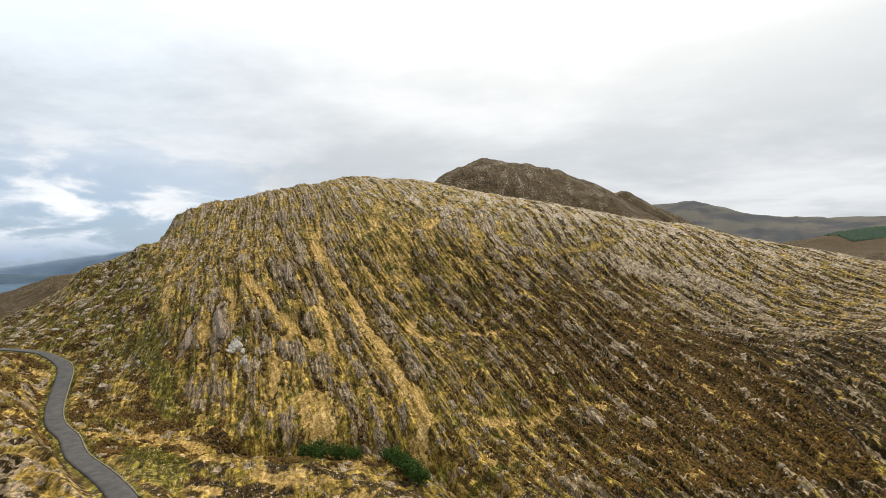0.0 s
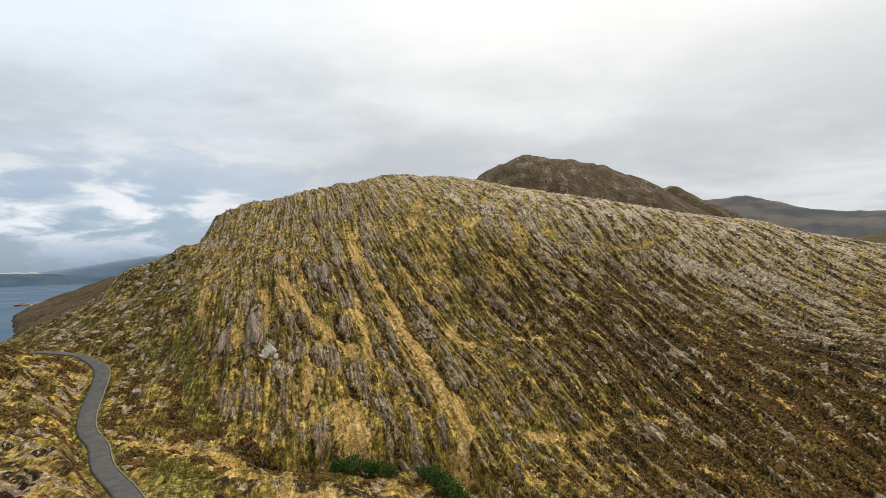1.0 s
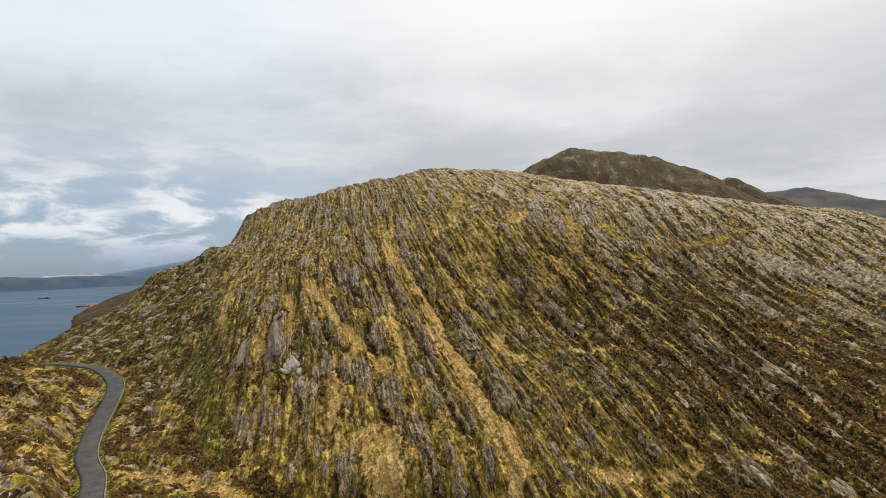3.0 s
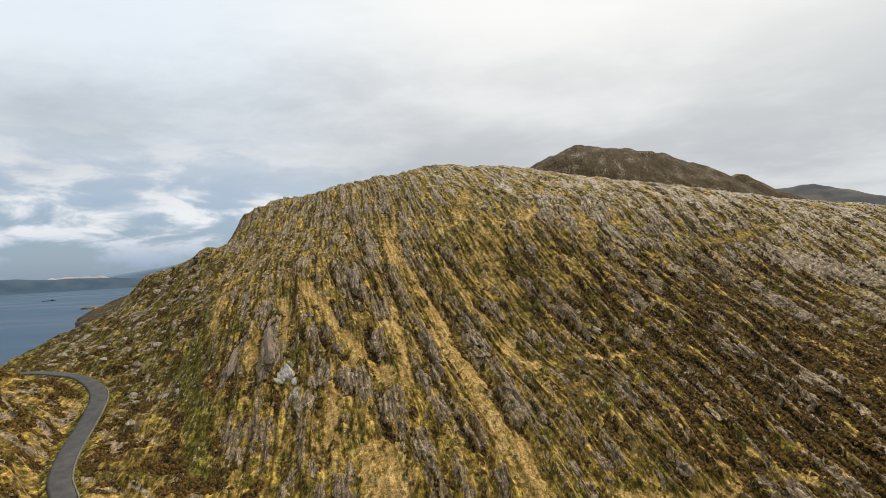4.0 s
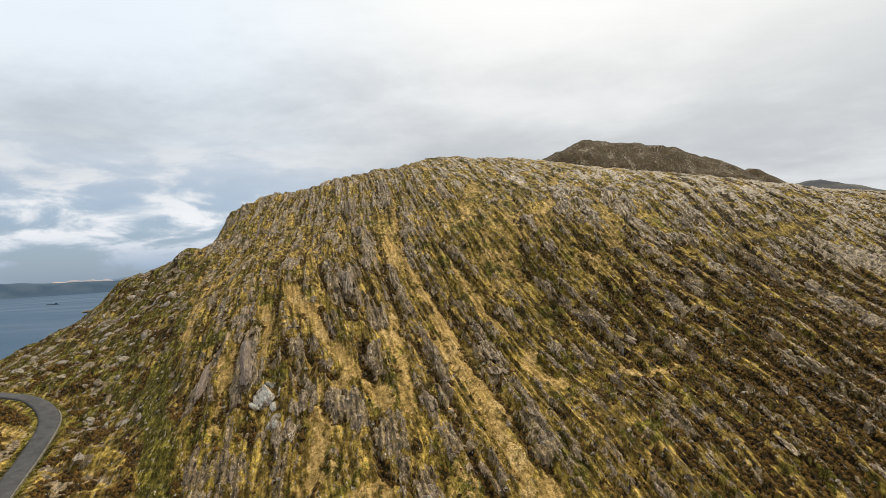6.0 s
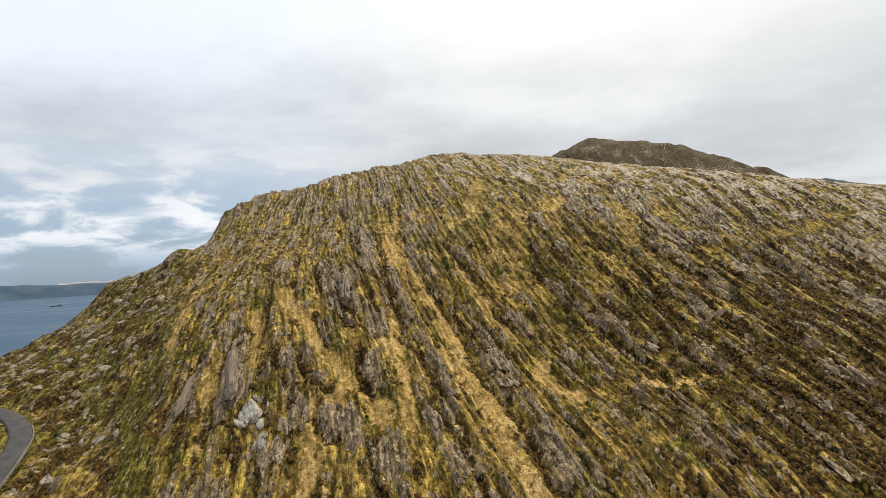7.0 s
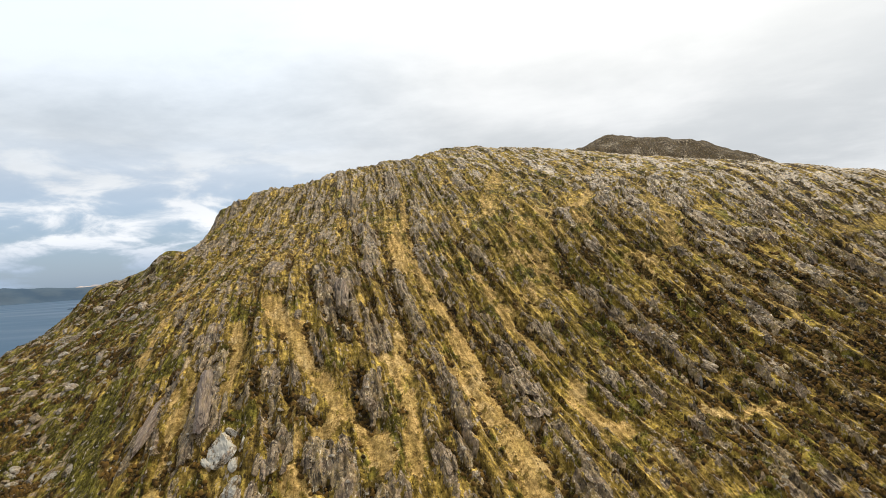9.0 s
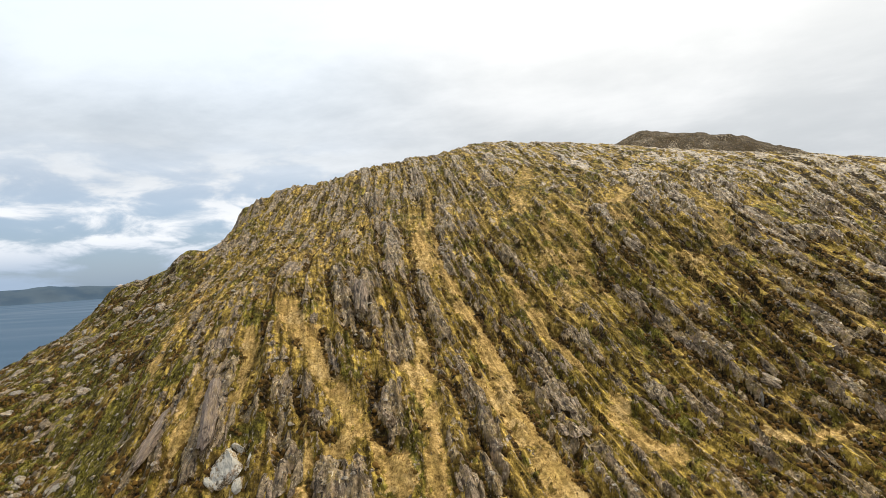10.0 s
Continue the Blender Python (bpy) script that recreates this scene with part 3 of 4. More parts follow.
def make_ground():
    m, g = material("hill_cover")
    pos = g.node("ShaderNodeTexCoord").outputs["Object"]
    at = g.node("ShaderNodeAttribute", attribute_name="cover")
    sep = g.node("ShaderNodeSeparateColor", {0: at.outputs["Color"]})
    rock, straw, green, dark = sep.outputs[0], sep.outputs[1], sep.outputs[2], at.outputs["Alpha"]
    xyz = g.node("ShaderNodeSeparateXYZ", {0: pos})
    bed = g.node("ShaderNodeAttribute", attribute_name="bed").outputs["Fac"]
    along = g.node("ShaderNodeCombineXYZ", {0: bed, 1: g.math("MULTIPLY", xyz.outputs[1], 0.12), 2: g.math("MULTIPLY", xyz.outputs[2], 0.12)}).outputs[0]
    fine, mid = g.noise(pos, 6.0, 6.0, 0.72), g.noise(pos, 1.4, 6.0, 0.66)
    big, tint = g.noise(pos, 0.14, 4.0, 0.55), g.noise(pos, 0.6, 5.0, 0.6)
    speck = g.noise(pos, 2.6, 8.0, 0.8)
    streak = g.noise(along, 3.0, 4.0, 0.6)

    def edged(mask, lo=0.3, hi=0.7, amount=0.5):
        v = g.math("MULTIPLY_ADD", g.math("SUBTRACT", speck, 0.5), amount * 2.2, mask)
        return g.ramp(g.math("MULTIPLY_ADD", g.math("SUBTRACT", mid, 0.5), amount * 1.6, v), lo, hi)

    # rough moor grass: ochre and olive, streaked along the beds
    c = g.mix(g.ramp(mid, 0.36, 0.64), rgb(0.165, 0.112, 0.020), rgb(0.37, 0.26, 0.062))
    c = g.mix(g.ramp(big, 0.40, 0.62), c, g.mix(g.ramp(mid, 0.38, 0.62), rgb(0.14, 0.098, 0.015), rgb(0.29, 0.212, 0.038)))
    c = g.mix(edged(green), c, g.mix(g.ramp(mid, 0.35, 0.65), rgb(0.070, 0.063, 0.010), rgb(0.190, 0.160, 0.025)))
    c = g.mix(1.0, c, g.mix(g.ramp(streak, 0.34, 0.66), rgb(0.60, 0.57, 0.52), rgb(1.35, 1.35, 1.33)), "MULTIPLY")
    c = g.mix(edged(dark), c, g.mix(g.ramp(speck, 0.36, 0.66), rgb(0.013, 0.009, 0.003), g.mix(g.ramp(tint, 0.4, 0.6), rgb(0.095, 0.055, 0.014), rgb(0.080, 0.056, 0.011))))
    dry = g.mix(g.ramp(tint, 0.42, 0.58), rgb(0.49, 0.325, 0.112), rgb(0.40, 0.270, 0.080))
    dry = g.mix(g.ramp(g.noise(pos, 0.31, 4.0, 0.6), 0.5, 0.64), dry, rgb(0.50, 0.355, 0.145))
    c = g.mix(edged(straw), c, g.mix(g.ramp(speck, 0.34, 0.58), rgb(0.27, 0.17, 0.045), dry))
    # speck contrast includes the shading among grass tufts, put into the colour
    c = g.mix(1.0, c, g.mix(g.ramp(speck, 0.36, 0.64), g.mix(straw, rgb(0.50, 0.47, 0.42), rgb(0.78, 0.75, 0.70)), g.mix(straw, rgb(1.45, 1.44, 1.40), rgb(1.2, 1.2, 1.17))), "MULTIPLY")
    c = g.mix(1.0, c, g.mix(g.ramp(fine, 0.3, 0.7), rgb(0.70, 0.69, 0.67), rgb(1.28, 1.28, 1.26)), "MULTIPLY")
    long = g.node("ShaderNodeCombineXYZ", {0: bed, 1: g.math("MULTIPLY", xyz.outputs[1], 0.38), 2: g.math("MULTIPLY", xyz.outputs[2], 0.38)}).outputs[0]
    patch, fleck = g.noise(long, 1.7, 4.0, 0.6), g.noise(long, 4.4, 3.0, 0.6)
    c = g.mix(1.0, c, g.mix(g.ramp(patch, 0.37, 0.63), g.mix(straw, rgb(0.52, 0.50, 0.45), rgb(0.78, 0.76, 0.72)), g.mix(straw, rgb(1.62, 1.60, 1.66), rgb(1.15, 1.15, 1.18))), "MULTIPLY")
    c = g.mix(g.math("MULTIPLY", g.ramp(fleck, 0.60, 0.67), g.math("SUBTRACT", 0.9, straw, clamp=True)), c, rgb(0.42, 0.345, 0.25))
    # dark flecks replace small relief shadows, painted straight into the grass colour
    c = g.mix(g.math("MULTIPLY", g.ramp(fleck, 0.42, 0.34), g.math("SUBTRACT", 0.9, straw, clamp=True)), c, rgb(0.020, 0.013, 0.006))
    band = g.noise(along, 1.25, 5.0, 0.68)
    c = g.mix(1.0, c, g.mix(g.ramp(band, 0.36, 0.62), g.mix(straw, rgb(0.47, 0.465, 0.48), rgb(0.78, 0.79, 0.84)), rgb(1.14, 1.16, 1.32)), "MULTIPLY")
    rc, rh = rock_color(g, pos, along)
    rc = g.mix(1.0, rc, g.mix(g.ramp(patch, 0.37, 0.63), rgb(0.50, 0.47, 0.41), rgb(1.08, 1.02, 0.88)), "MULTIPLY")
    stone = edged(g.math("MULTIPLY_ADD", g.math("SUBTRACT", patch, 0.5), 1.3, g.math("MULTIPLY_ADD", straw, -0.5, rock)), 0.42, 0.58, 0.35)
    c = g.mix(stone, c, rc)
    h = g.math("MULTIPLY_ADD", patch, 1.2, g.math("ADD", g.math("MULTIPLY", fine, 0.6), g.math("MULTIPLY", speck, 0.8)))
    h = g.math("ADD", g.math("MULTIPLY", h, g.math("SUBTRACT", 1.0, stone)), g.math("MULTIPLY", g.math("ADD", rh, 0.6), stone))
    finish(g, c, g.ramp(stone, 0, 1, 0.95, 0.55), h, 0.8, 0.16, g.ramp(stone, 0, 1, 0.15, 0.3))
    return m


def make_rock(name="bedded_stone", pale=0.0, purple=0.0):
    m, g = material(name)
    pos = g.node("ShaderNodeTexCoord").outputs["Object"]
    pick = g.node("ShaderNodeObjectInfo")
    shifted = g.node("ShaderNodeVectorMath", {0: pos, 1: g.node("ShaderNodeCombineXYZ", {0: g.math("MULTIPLY", pick.outputs["Random"], 70.0), 1: 3.0}).outputs[0]}, operation="ADD").outputs[0]
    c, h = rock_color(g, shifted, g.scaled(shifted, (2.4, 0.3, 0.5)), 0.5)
    if purple:
        c = g.mix(purple, c, g.mix(g.noise(shifted, 9.0, 6.0, 0.75), rgb(0.06, 0.044, 0.040), rgb(0.25, 0.19, 0.172)))
    c = g.mix(1.0, c, g.mix(pick.outputs["Random"], rgb(0.72, 0.70, 0.69), rgb(1.12, 1.10, 1.07)), "MULTIPLY")
    if pale:
        spots = g.noise(shifted, 1.6, 8.0, 0.8)
        c = g.mix(g.math("MULTIPLY", g.ramp(spots, 0.47, 0.53), pale), c, rgb(0.52, 0.50, 0.44))
    finish(g, c, 0.6, h, 1.0, 0.2, 0.25)
    return m


def make_plain(name, a, b, scale, rough=0.9, bump=0.3, dist=0.03, spec=0.25):
    m, g = material(name)
    pos = g.node("ShaderNodeTexCoord").outputs["Object"]
    n, k = g.noise(pos, scale, 5.0, 0.6), g.noise(pos, scale * 7.3, 3.0, 0.6)
    mixed = g.math("MULTIPLY_ADD", k, 0.4, g.math("MULTIPLY", n, 0.6))
    finish(g, g.mix(g.ramp(mixed, 0.35, 0.65), rgb(*a), rgb(*b)), rough, mixed, bump, dist, spec)
    return m


def make_sea():
    m, g = material("sea_water")
    pos = g.node("ShaderNodeTexCoord").outputs["Object"]
    n = g.noise(g.scaled(pos, (0.05, 0.09, 1)), 4.0, 6.0, 0.6)
    big = g.noise(g.scaled(pos, (0.0014, 0.004, 1)), 2.0, 3.0, 0.5)
    finish(g, g.mix(g.ramp(big, 0.35, 0.7), rgb(0.022, 0.060, 0.112), rgb(0.032, 0.074, 0.130)), g.ramp(big, 0.3, 0.7, 0.35, 0.5), n, 0.3, 0.6, 0.07)
    return m


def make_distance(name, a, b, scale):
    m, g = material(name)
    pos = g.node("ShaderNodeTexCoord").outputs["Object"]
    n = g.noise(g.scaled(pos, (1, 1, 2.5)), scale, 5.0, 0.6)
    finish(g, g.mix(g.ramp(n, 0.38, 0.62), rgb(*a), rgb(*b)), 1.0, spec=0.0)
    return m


GROUND, ROCK, PALE_ROCK = make_ground(), make_rock(), make_rock("lichened_stone", 0.8)
GREY_STONE = make_rock("weathered_stone", 0.4)
PURPLE = make_rock("purple_stone", 0.0, 0.5)
ASPHALT = make_plain("worn_asphalt", (0.046, 0.045, 0.046), (0.084, 0.081, 0.08), 0.9, 0.9, 0.35, 0.02)
SEA_MAT = make_sea()

# ---- the land ----


def spaced(parts, grow=1.16, reach=4700):
    """Grid lines: given steps over given stretches, then ever wider steps outwards."""
    lines = [parts[0][0]]
    for a, b, s in parts:
        lines += list(np.linspace(a, b, max(1, round((b - a) / s)) + 1)[1:])
    for sign in (-1, 1):
        s, side = (parts[0][2] if sign < 0 else parts[-1][2]), []
        v = lines[0] if sign < 0 else lines[-1]
        while abs(v) < reach:
            s = min(s * grow, 90)
            v += sign * s
            side.append(v)
        lines = side[::-1] + lines if sign < 0 else lines + side
    return np.array(lines)


def mesh_from_grid(name, x, y, z, mat, cover, bed):
    nx, ny = len(x), len(y)
    gx, gy = np.meshgrid(x, y)
    co = np.stack([gx.ravel(), gy.ravel(), z], 1).astype(np.float32)
    i = (np.arange(ny - 1)[:, None] * nx + np.arange(nx - 1)[None]).ravel()
    quads = np.stack([i, i + 1, i + nx + 1, i + nx], 1).astype(np.int32)
    me = bpy.data.meshes.new(name)
    me.vertices.add(len(co))
    me.vertices.foreach_set("co", co.ravel())
    me.loops.add(quads.size)
    me.loops.foreach_set("vertex_index", quads.ravel())
    me.polygons.add(len(quads))
    me.polygons.foreach_set("loop_start", np.arange(0, quads.size, 4, dtype=np.int32))
    me.polygons.foreach_set("use_smooth", np.zeros(len(quads), bool))
    me.update(calc_edges=True)
    a = me.attributes.new("cover", "FLOAT_COLOR", "POINT")
    a.data.foreach_set("color", cover.astype(np.float32).ravel())
    a = me.attributes.new("bed", "FLOAT", "POINT")
    a.data.foreach_set("value", bed.astype(np.float32).ravel())
    me.materials.append(mat)
    return new(name, me)


GX = spaced([(-660, -126, 9.0), (-126, -118, 2.0), (-118, -64, 0.36), (-64, 32, FINE), (32, 124, 0.36), (124, 330, 4.5)])
GY = spaced([(2, 44, 0.7), (44, 78, 0.36), (78, 126, FINE), (126, 206, 0.36), (206, 230, 2.0), (230, 900, 7.0)])


def build_ground():
    zs, cs = [], []
    for rows in np.array_split(GY, 12):
        gx, gy = np.meshgrid(GX, rows)
        z, c = land(gx, gy)
        zs.append(z)
        cs.append(c)
    zs, cs = np.concatenate(zs), np.concatenate(cs)
    gx, gy = np.meshgrid(GX, GY)
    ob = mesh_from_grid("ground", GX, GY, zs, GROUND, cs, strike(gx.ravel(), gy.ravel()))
    tagged(ob, "rough moorland hillside of bedded rock, straw grass and heather", "hillside", kind="structure")
    return zs.reshape(len(GY), len(GX)), cs.reshape(len(GY), len(GX), 4)


LAND_Z, LAND_COVER = build_ground()


def surface(x, y):
    """Height and cover of the ground as built."""
    x, y = np.ravel(x), np.ravel(y)
    i, j = np.clip(np.searchsorted(GX, x) - 1, 0, len(GX) - 2), np.clip(np.searchsorted(GY, y) - 1, 0, len(GY) - 2)
    s, t = (x - GX[i]) / (GX[i + 1] - GX[i]), (y - GY[j]) / (GY[j + 1] - GY[j])
    z = (1 - t) * ((1 - s) * LAND_Z[j, i] + s * LAND_Z[j, i + 1]) + t * ((1 - s) * LAND_Z[j + 1, i] + s * LAND_Z[j + 1, i + 1])
    return z, LAND_COVER[j + (t > 0.5), i + (s > 0.5)]


def build_sea():
    me = bpy.data.meshes.new("water")
    bm = bmesh.new()
    bmesh.ops.create_grid(bm, x_segments=8, y_segments=8, size=4900)
    bm.to_mesh(me)
    me.materials.append(SEA_MAT)
    ob = new("water", me)
    ob.location = (0, 0, SEA)
    tagged(ob, "calm blue-grey sea inlet under cloud", "sea", kind="structure")


build_sea()


def build_road():
    line = dense(ROAD, 14)
    d = np.gradient(line[:, :2], axis=0)
    d /= np.linalg.norm(d, axis=1)[:, None]
    side = np.stack([d[:, 1], -d[:, 0]], 1)
    across = [(-1.27, -0.25), (-1.25, 0.0), (-0.9, 0.035), (-0.35, 0.055), (0.35, 0.055), (0.9, 0.035), (1.25, 0.0), (1.27, -0.25)]
    verts, faces = [], []
    for i, p in enumerate(line):
        for s, h in across:
            s2 = 0.86 * s * (1 + 0.035 * noise.noise((i * 0.35, s, 0)))
            verts.append((p[0] + side[i, 0] * s2, p[1] + side[i, 1] * s2, p[2] + h))
    n = len(across)
    for i in range(len(line) - 1):
        for k in range(n - 1):
            faces.append((i * n + k, i * n + k + 1, (i + 1) * n + k + 1, (i + 1) * n + k))
    me = bpy.data.meshes.new("road")
    me.from_pydata(verts, [], faces)
    for p in me.polygons:
        p.use_smooth = True
    me.materials.append(ASPHALT)
    tagged(new("road", me), "narrow winding single-track road of worn grey asphalt", "road", kind="structure")


build_road()


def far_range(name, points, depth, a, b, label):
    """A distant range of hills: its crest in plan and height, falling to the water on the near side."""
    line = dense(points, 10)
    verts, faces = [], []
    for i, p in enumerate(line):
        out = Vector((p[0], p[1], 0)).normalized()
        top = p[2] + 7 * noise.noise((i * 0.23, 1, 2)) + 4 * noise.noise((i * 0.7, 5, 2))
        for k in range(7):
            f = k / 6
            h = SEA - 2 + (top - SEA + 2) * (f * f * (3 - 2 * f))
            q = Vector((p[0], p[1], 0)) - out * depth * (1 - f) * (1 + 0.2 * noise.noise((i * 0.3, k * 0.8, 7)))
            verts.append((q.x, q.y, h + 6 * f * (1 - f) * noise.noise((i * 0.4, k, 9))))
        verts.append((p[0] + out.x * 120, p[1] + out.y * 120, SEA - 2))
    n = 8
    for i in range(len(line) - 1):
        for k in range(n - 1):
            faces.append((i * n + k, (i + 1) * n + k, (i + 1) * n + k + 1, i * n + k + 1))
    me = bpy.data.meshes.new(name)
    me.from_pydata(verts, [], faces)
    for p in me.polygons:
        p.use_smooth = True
    me.materials.append(make_distance(name + "_far_tone", a, b, 0.006))
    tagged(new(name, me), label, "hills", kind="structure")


def polar(*rows):
    """Points from degrees left of the y axis, distance and height."""
    return [(-d * math.sin(radians(a)), d * math.cos(radians(a)), h) for a, d, h in rows]


# haze is painted into the shore, mountain and east hill colours as blue-grey
far_range("backdrop_shore", polar((66, 4100, 60), (60, 4100, 80), (54, 4150, 96), (50, 4250, 108), (46, 4350, 92), (42, 4450, 90), (38, 4500, 72), (33, 4500, 60)), 260, (0.055, 0.085, 0.125), (0.075, 0.105, 0.14), "low hills along the far shore of the inlet, coloured blue-grey for haze")
far_range("backdrop_mountains", polar((70, 4700, 40), (62, 4700, 115), (57, 4700, 120), (50, 4720, 80), (42, 4720, 100), (37, 4720, 150), (33, 4720, 200), (28, 4720, 240), (20, 4720, 180)), 120, (0.16, 0.22, 0.30), (0.19, 0.25, 0.33), "mountains beyond the inlet, coloured pale blue for haze")
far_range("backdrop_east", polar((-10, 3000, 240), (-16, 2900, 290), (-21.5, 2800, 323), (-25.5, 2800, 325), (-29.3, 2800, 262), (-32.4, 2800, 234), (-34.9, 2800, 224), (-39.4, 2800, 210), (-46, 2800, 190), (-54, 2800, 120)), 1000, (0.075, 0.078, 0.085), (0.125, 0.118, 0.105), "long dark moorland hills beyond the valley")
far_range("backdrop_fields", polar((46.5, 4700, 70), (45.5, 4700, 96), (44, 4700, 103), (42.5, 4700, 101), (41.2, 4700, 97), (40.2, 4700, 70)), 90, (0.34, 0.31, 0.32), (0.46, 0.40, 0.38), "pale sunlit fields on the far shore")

# ---- things on the land ----


def part(name, bm, mat, parent, label=""):
    me = bpy.data.meshes.new(name)
    bm.to_mesh(me)
    bm.free()
    me.materials.append(mat)
    ob = new(name, me)
    ob.parent = parent
    return tagged(ob, label) if label else ob


def stone_mesh(name, rng, size, cuts, level=2, along=0.0, mat=None, grain=0.03):
    """A broken stone: a ball cut flat by planes. along: how strongly the planes keep to the bedding."""
    bm = bmesh.new()
    bmesh.ops.create_icosphere(bm, subdivisions=level, radius=1.0)
    planes = []
    for k in range(cuts):
        n = Vector((rng.gauss(0, 1), rng.gauss(0, 1), rng.gauss(0, 1) * 0.8)).normalized()
        if rng.random() < along:
            n = Vector((rng.choice((-1, 1)), rng.gauss(0, 0.15), rng.gauss(0.2, 0.25))).normalized()
        planes.append((n, rng.uniform(0.42, 0.82)))
    for v in bm.verts:
        for n, d in planes:
            over = v.co.dot(n) - d
            if over > 0:
                v.co -= n * over
        p = v.co * 3.1 + Vector((cuts, 0, 0))
        v.co += v.co.normalized() * grain * (noise.noise(p) + 0.9 * noise.noise(p * 2.6) + 0.7 * noise.noise(p * 6.0))
        v.co = Vector((v.co.x * size[0], v.co.y * size[1], v.co.z * size[2]))
    me = bpy.data.meshes.new(name)
    bm.to_mesh(me)
    bm.free()
    me.materials.append(mat or ROCK)
    return me


def down_at(x, y, e=0.8):
    """Ground height and the slope's two parts at a place."""
    z = surface(np.array([x, x + e, x - e, x, x]), np.array([y, y, y, y + e, y - e]))[0]
    return z[0], (z[1] - z[2]) / (2 * e), (z[3] - z[4]) / (2 * e)


def lay(ob, x, y, turn, scale, sink, tilt=0.6):
    z, sx, sy = down_at(x, y)
    normal = Vector((-sx * tilt, -sy * tilt, 1)).normalized()
    base = Vector((0, 0, 1)).rotation_difference(normal).to_matrix().to_4x4()
    ob.matrix_basis = Matrix.Translation((x, y, z - sink)) @ base @ pose(0, 0, 0, 0, 0, turn) @ Matrix.Diagonal((*scale, 1))
    return ob


rng = random.Random(11)
BOULDERS = [stone_mesh("boulder", rng, (1, rng.uniform(0.65, 0.95), rng.uniform(0.45, 0.7)), rng.randint(11, 17), 3, 0.0, ROCK if k % 3 == 0 else GREY_STONE, 0.05) for k in range(12)]
BEDS = [stone_mesh("rock_bed", rng, (0.30, 1.0, 0.34), rng.randint(8, 12), 3, 0.55) for k in range(9)]


def outcrop(r):
    """A rib of rock: one main bed with thinner beds leaning against it on both sides."""
    ob = new("rock_outcrop", r.choice(BEDS))
    for k in range(r.randint(2, 4)):
        bed = new("rock_bed", r.choice(BEDS))
        bed.parent = ob
        side = -1 if k % 2 else 1
        bed.matrix_basis = pose(side * r.uniform(0.16, 0.42), r.uniform(-0.5, 0.5), r.uniform(-0.14, -0.02), r.uniform(-5, 5), r.uniform(-12, 12), r.uniform(-6, 6)) @ Matrix.Diagonal((r.uniform(0.45, 0.9), r.uniform(0.4, 0.85), r.uniform(0.5, 0.85), 1))
    return ob


def scatter_boulders():
    """Fallen blocks on the grassy slope west of the face, and about the road and the knolls."""
    r = random.Random(5)
    made = 0
    while made < 300:
        x, y = r.uniform(-100, -42), r.uniform(76, 140)
        edge = np.interp(y, [78, 82, 87, 95, 98, 107, 127, 145], [-40, -43, -47, -53, -54, -58, -70, -85])
        if x > edge or y > 150 + 0.35 * x + 60 or y < 86 + 0.55 * (-60 - x):
            continue
        if off_line(np.array([x]), np.array([y]), ROAD_LINE)[0][0] < 3.2:
            continue
        if noise.noise((x / 7, y / 7, 3)) + 0.35 * noise.noise((x / 2.5, y / 2.5, 8)) + r.uniform(-0.45, 0.25) < -0.05:
            continue
        s = 0.34 + 1.15 * r.random() ** 2.6
        ob = new("boulder", r.choice(BOULDERS))
        lay(ob, x, y, r.uniform(0, 360), (s * r.uniform(0.9, 1.4), s, s * r.uniform(0.7, 1.15)), s * 0.12, 0.8)
        tagged(ob, "large pale grey boulder half sunk in the grassy slope" if s > 0.75 else "small pale grey boulder lying on the grassy slope", "boulder", "boulders on the grassy slope")
        made += 1


def scatter_outcrops():
    """Ribs of bedded rock that stand out of the face, laid along the beds."""
    r = random.Random(8)
    kinds = [outcrop(r) for k in range(12)]
    made = 0
    while made < 300:
        x, y = r.uniform(-56, 46), 74 + 66 * r.random() ** 1.25
        z, c = surface(np.array([x]), np.array([y]))
        if c[0, 0] < 0.5 or face_of(np.array([x]), np.array([y]))[0] < 0.8:
            continue
        s = 0.6 + 1.5 * r.random() ** 2.0
        if made < len(kinds):
            ob = kinds[made]
        else:
            ob = copy_thing(kinds[made % len(kinds)], Matrix())
        turn = math.degrees(math.atan(np.interp(x, [-60, -42, -15, 5, 30, 45], [0.2, 0.26, 0.46, 0.47, 0.33, 0.18])))
        lay(ob, x, y, turn + r.uniform(-7, 7), (s * r.uniform(0.8, 1.6), s * r.uniform(0.8, 1.3), s * r.uniform(0.4, 0.7)), 0.14 * s, 0.95)
        tagged(ob, "long purple-grey rib of bedded rock on the hill face" if s > 1.2 else "short grey rib of bedded rock among heather", "rock", "ribs of rock on the hill face")
        made += 1


scatter_boulders()
scatter_outcrops()


def hero(name, x, y, turn, size, label, seed, mat=None, along=0.5, sink=0.1, cuts=12, tilt=0.9):
    ob = new(name, stone_mesh(name, random.Random(seed), (1, 1, 1), cuts + 5, 5, along, mat, 0.085))
    lay(ob, x, y, turn, size, sink, tilt)
    return tagged(ob, label, "rock")


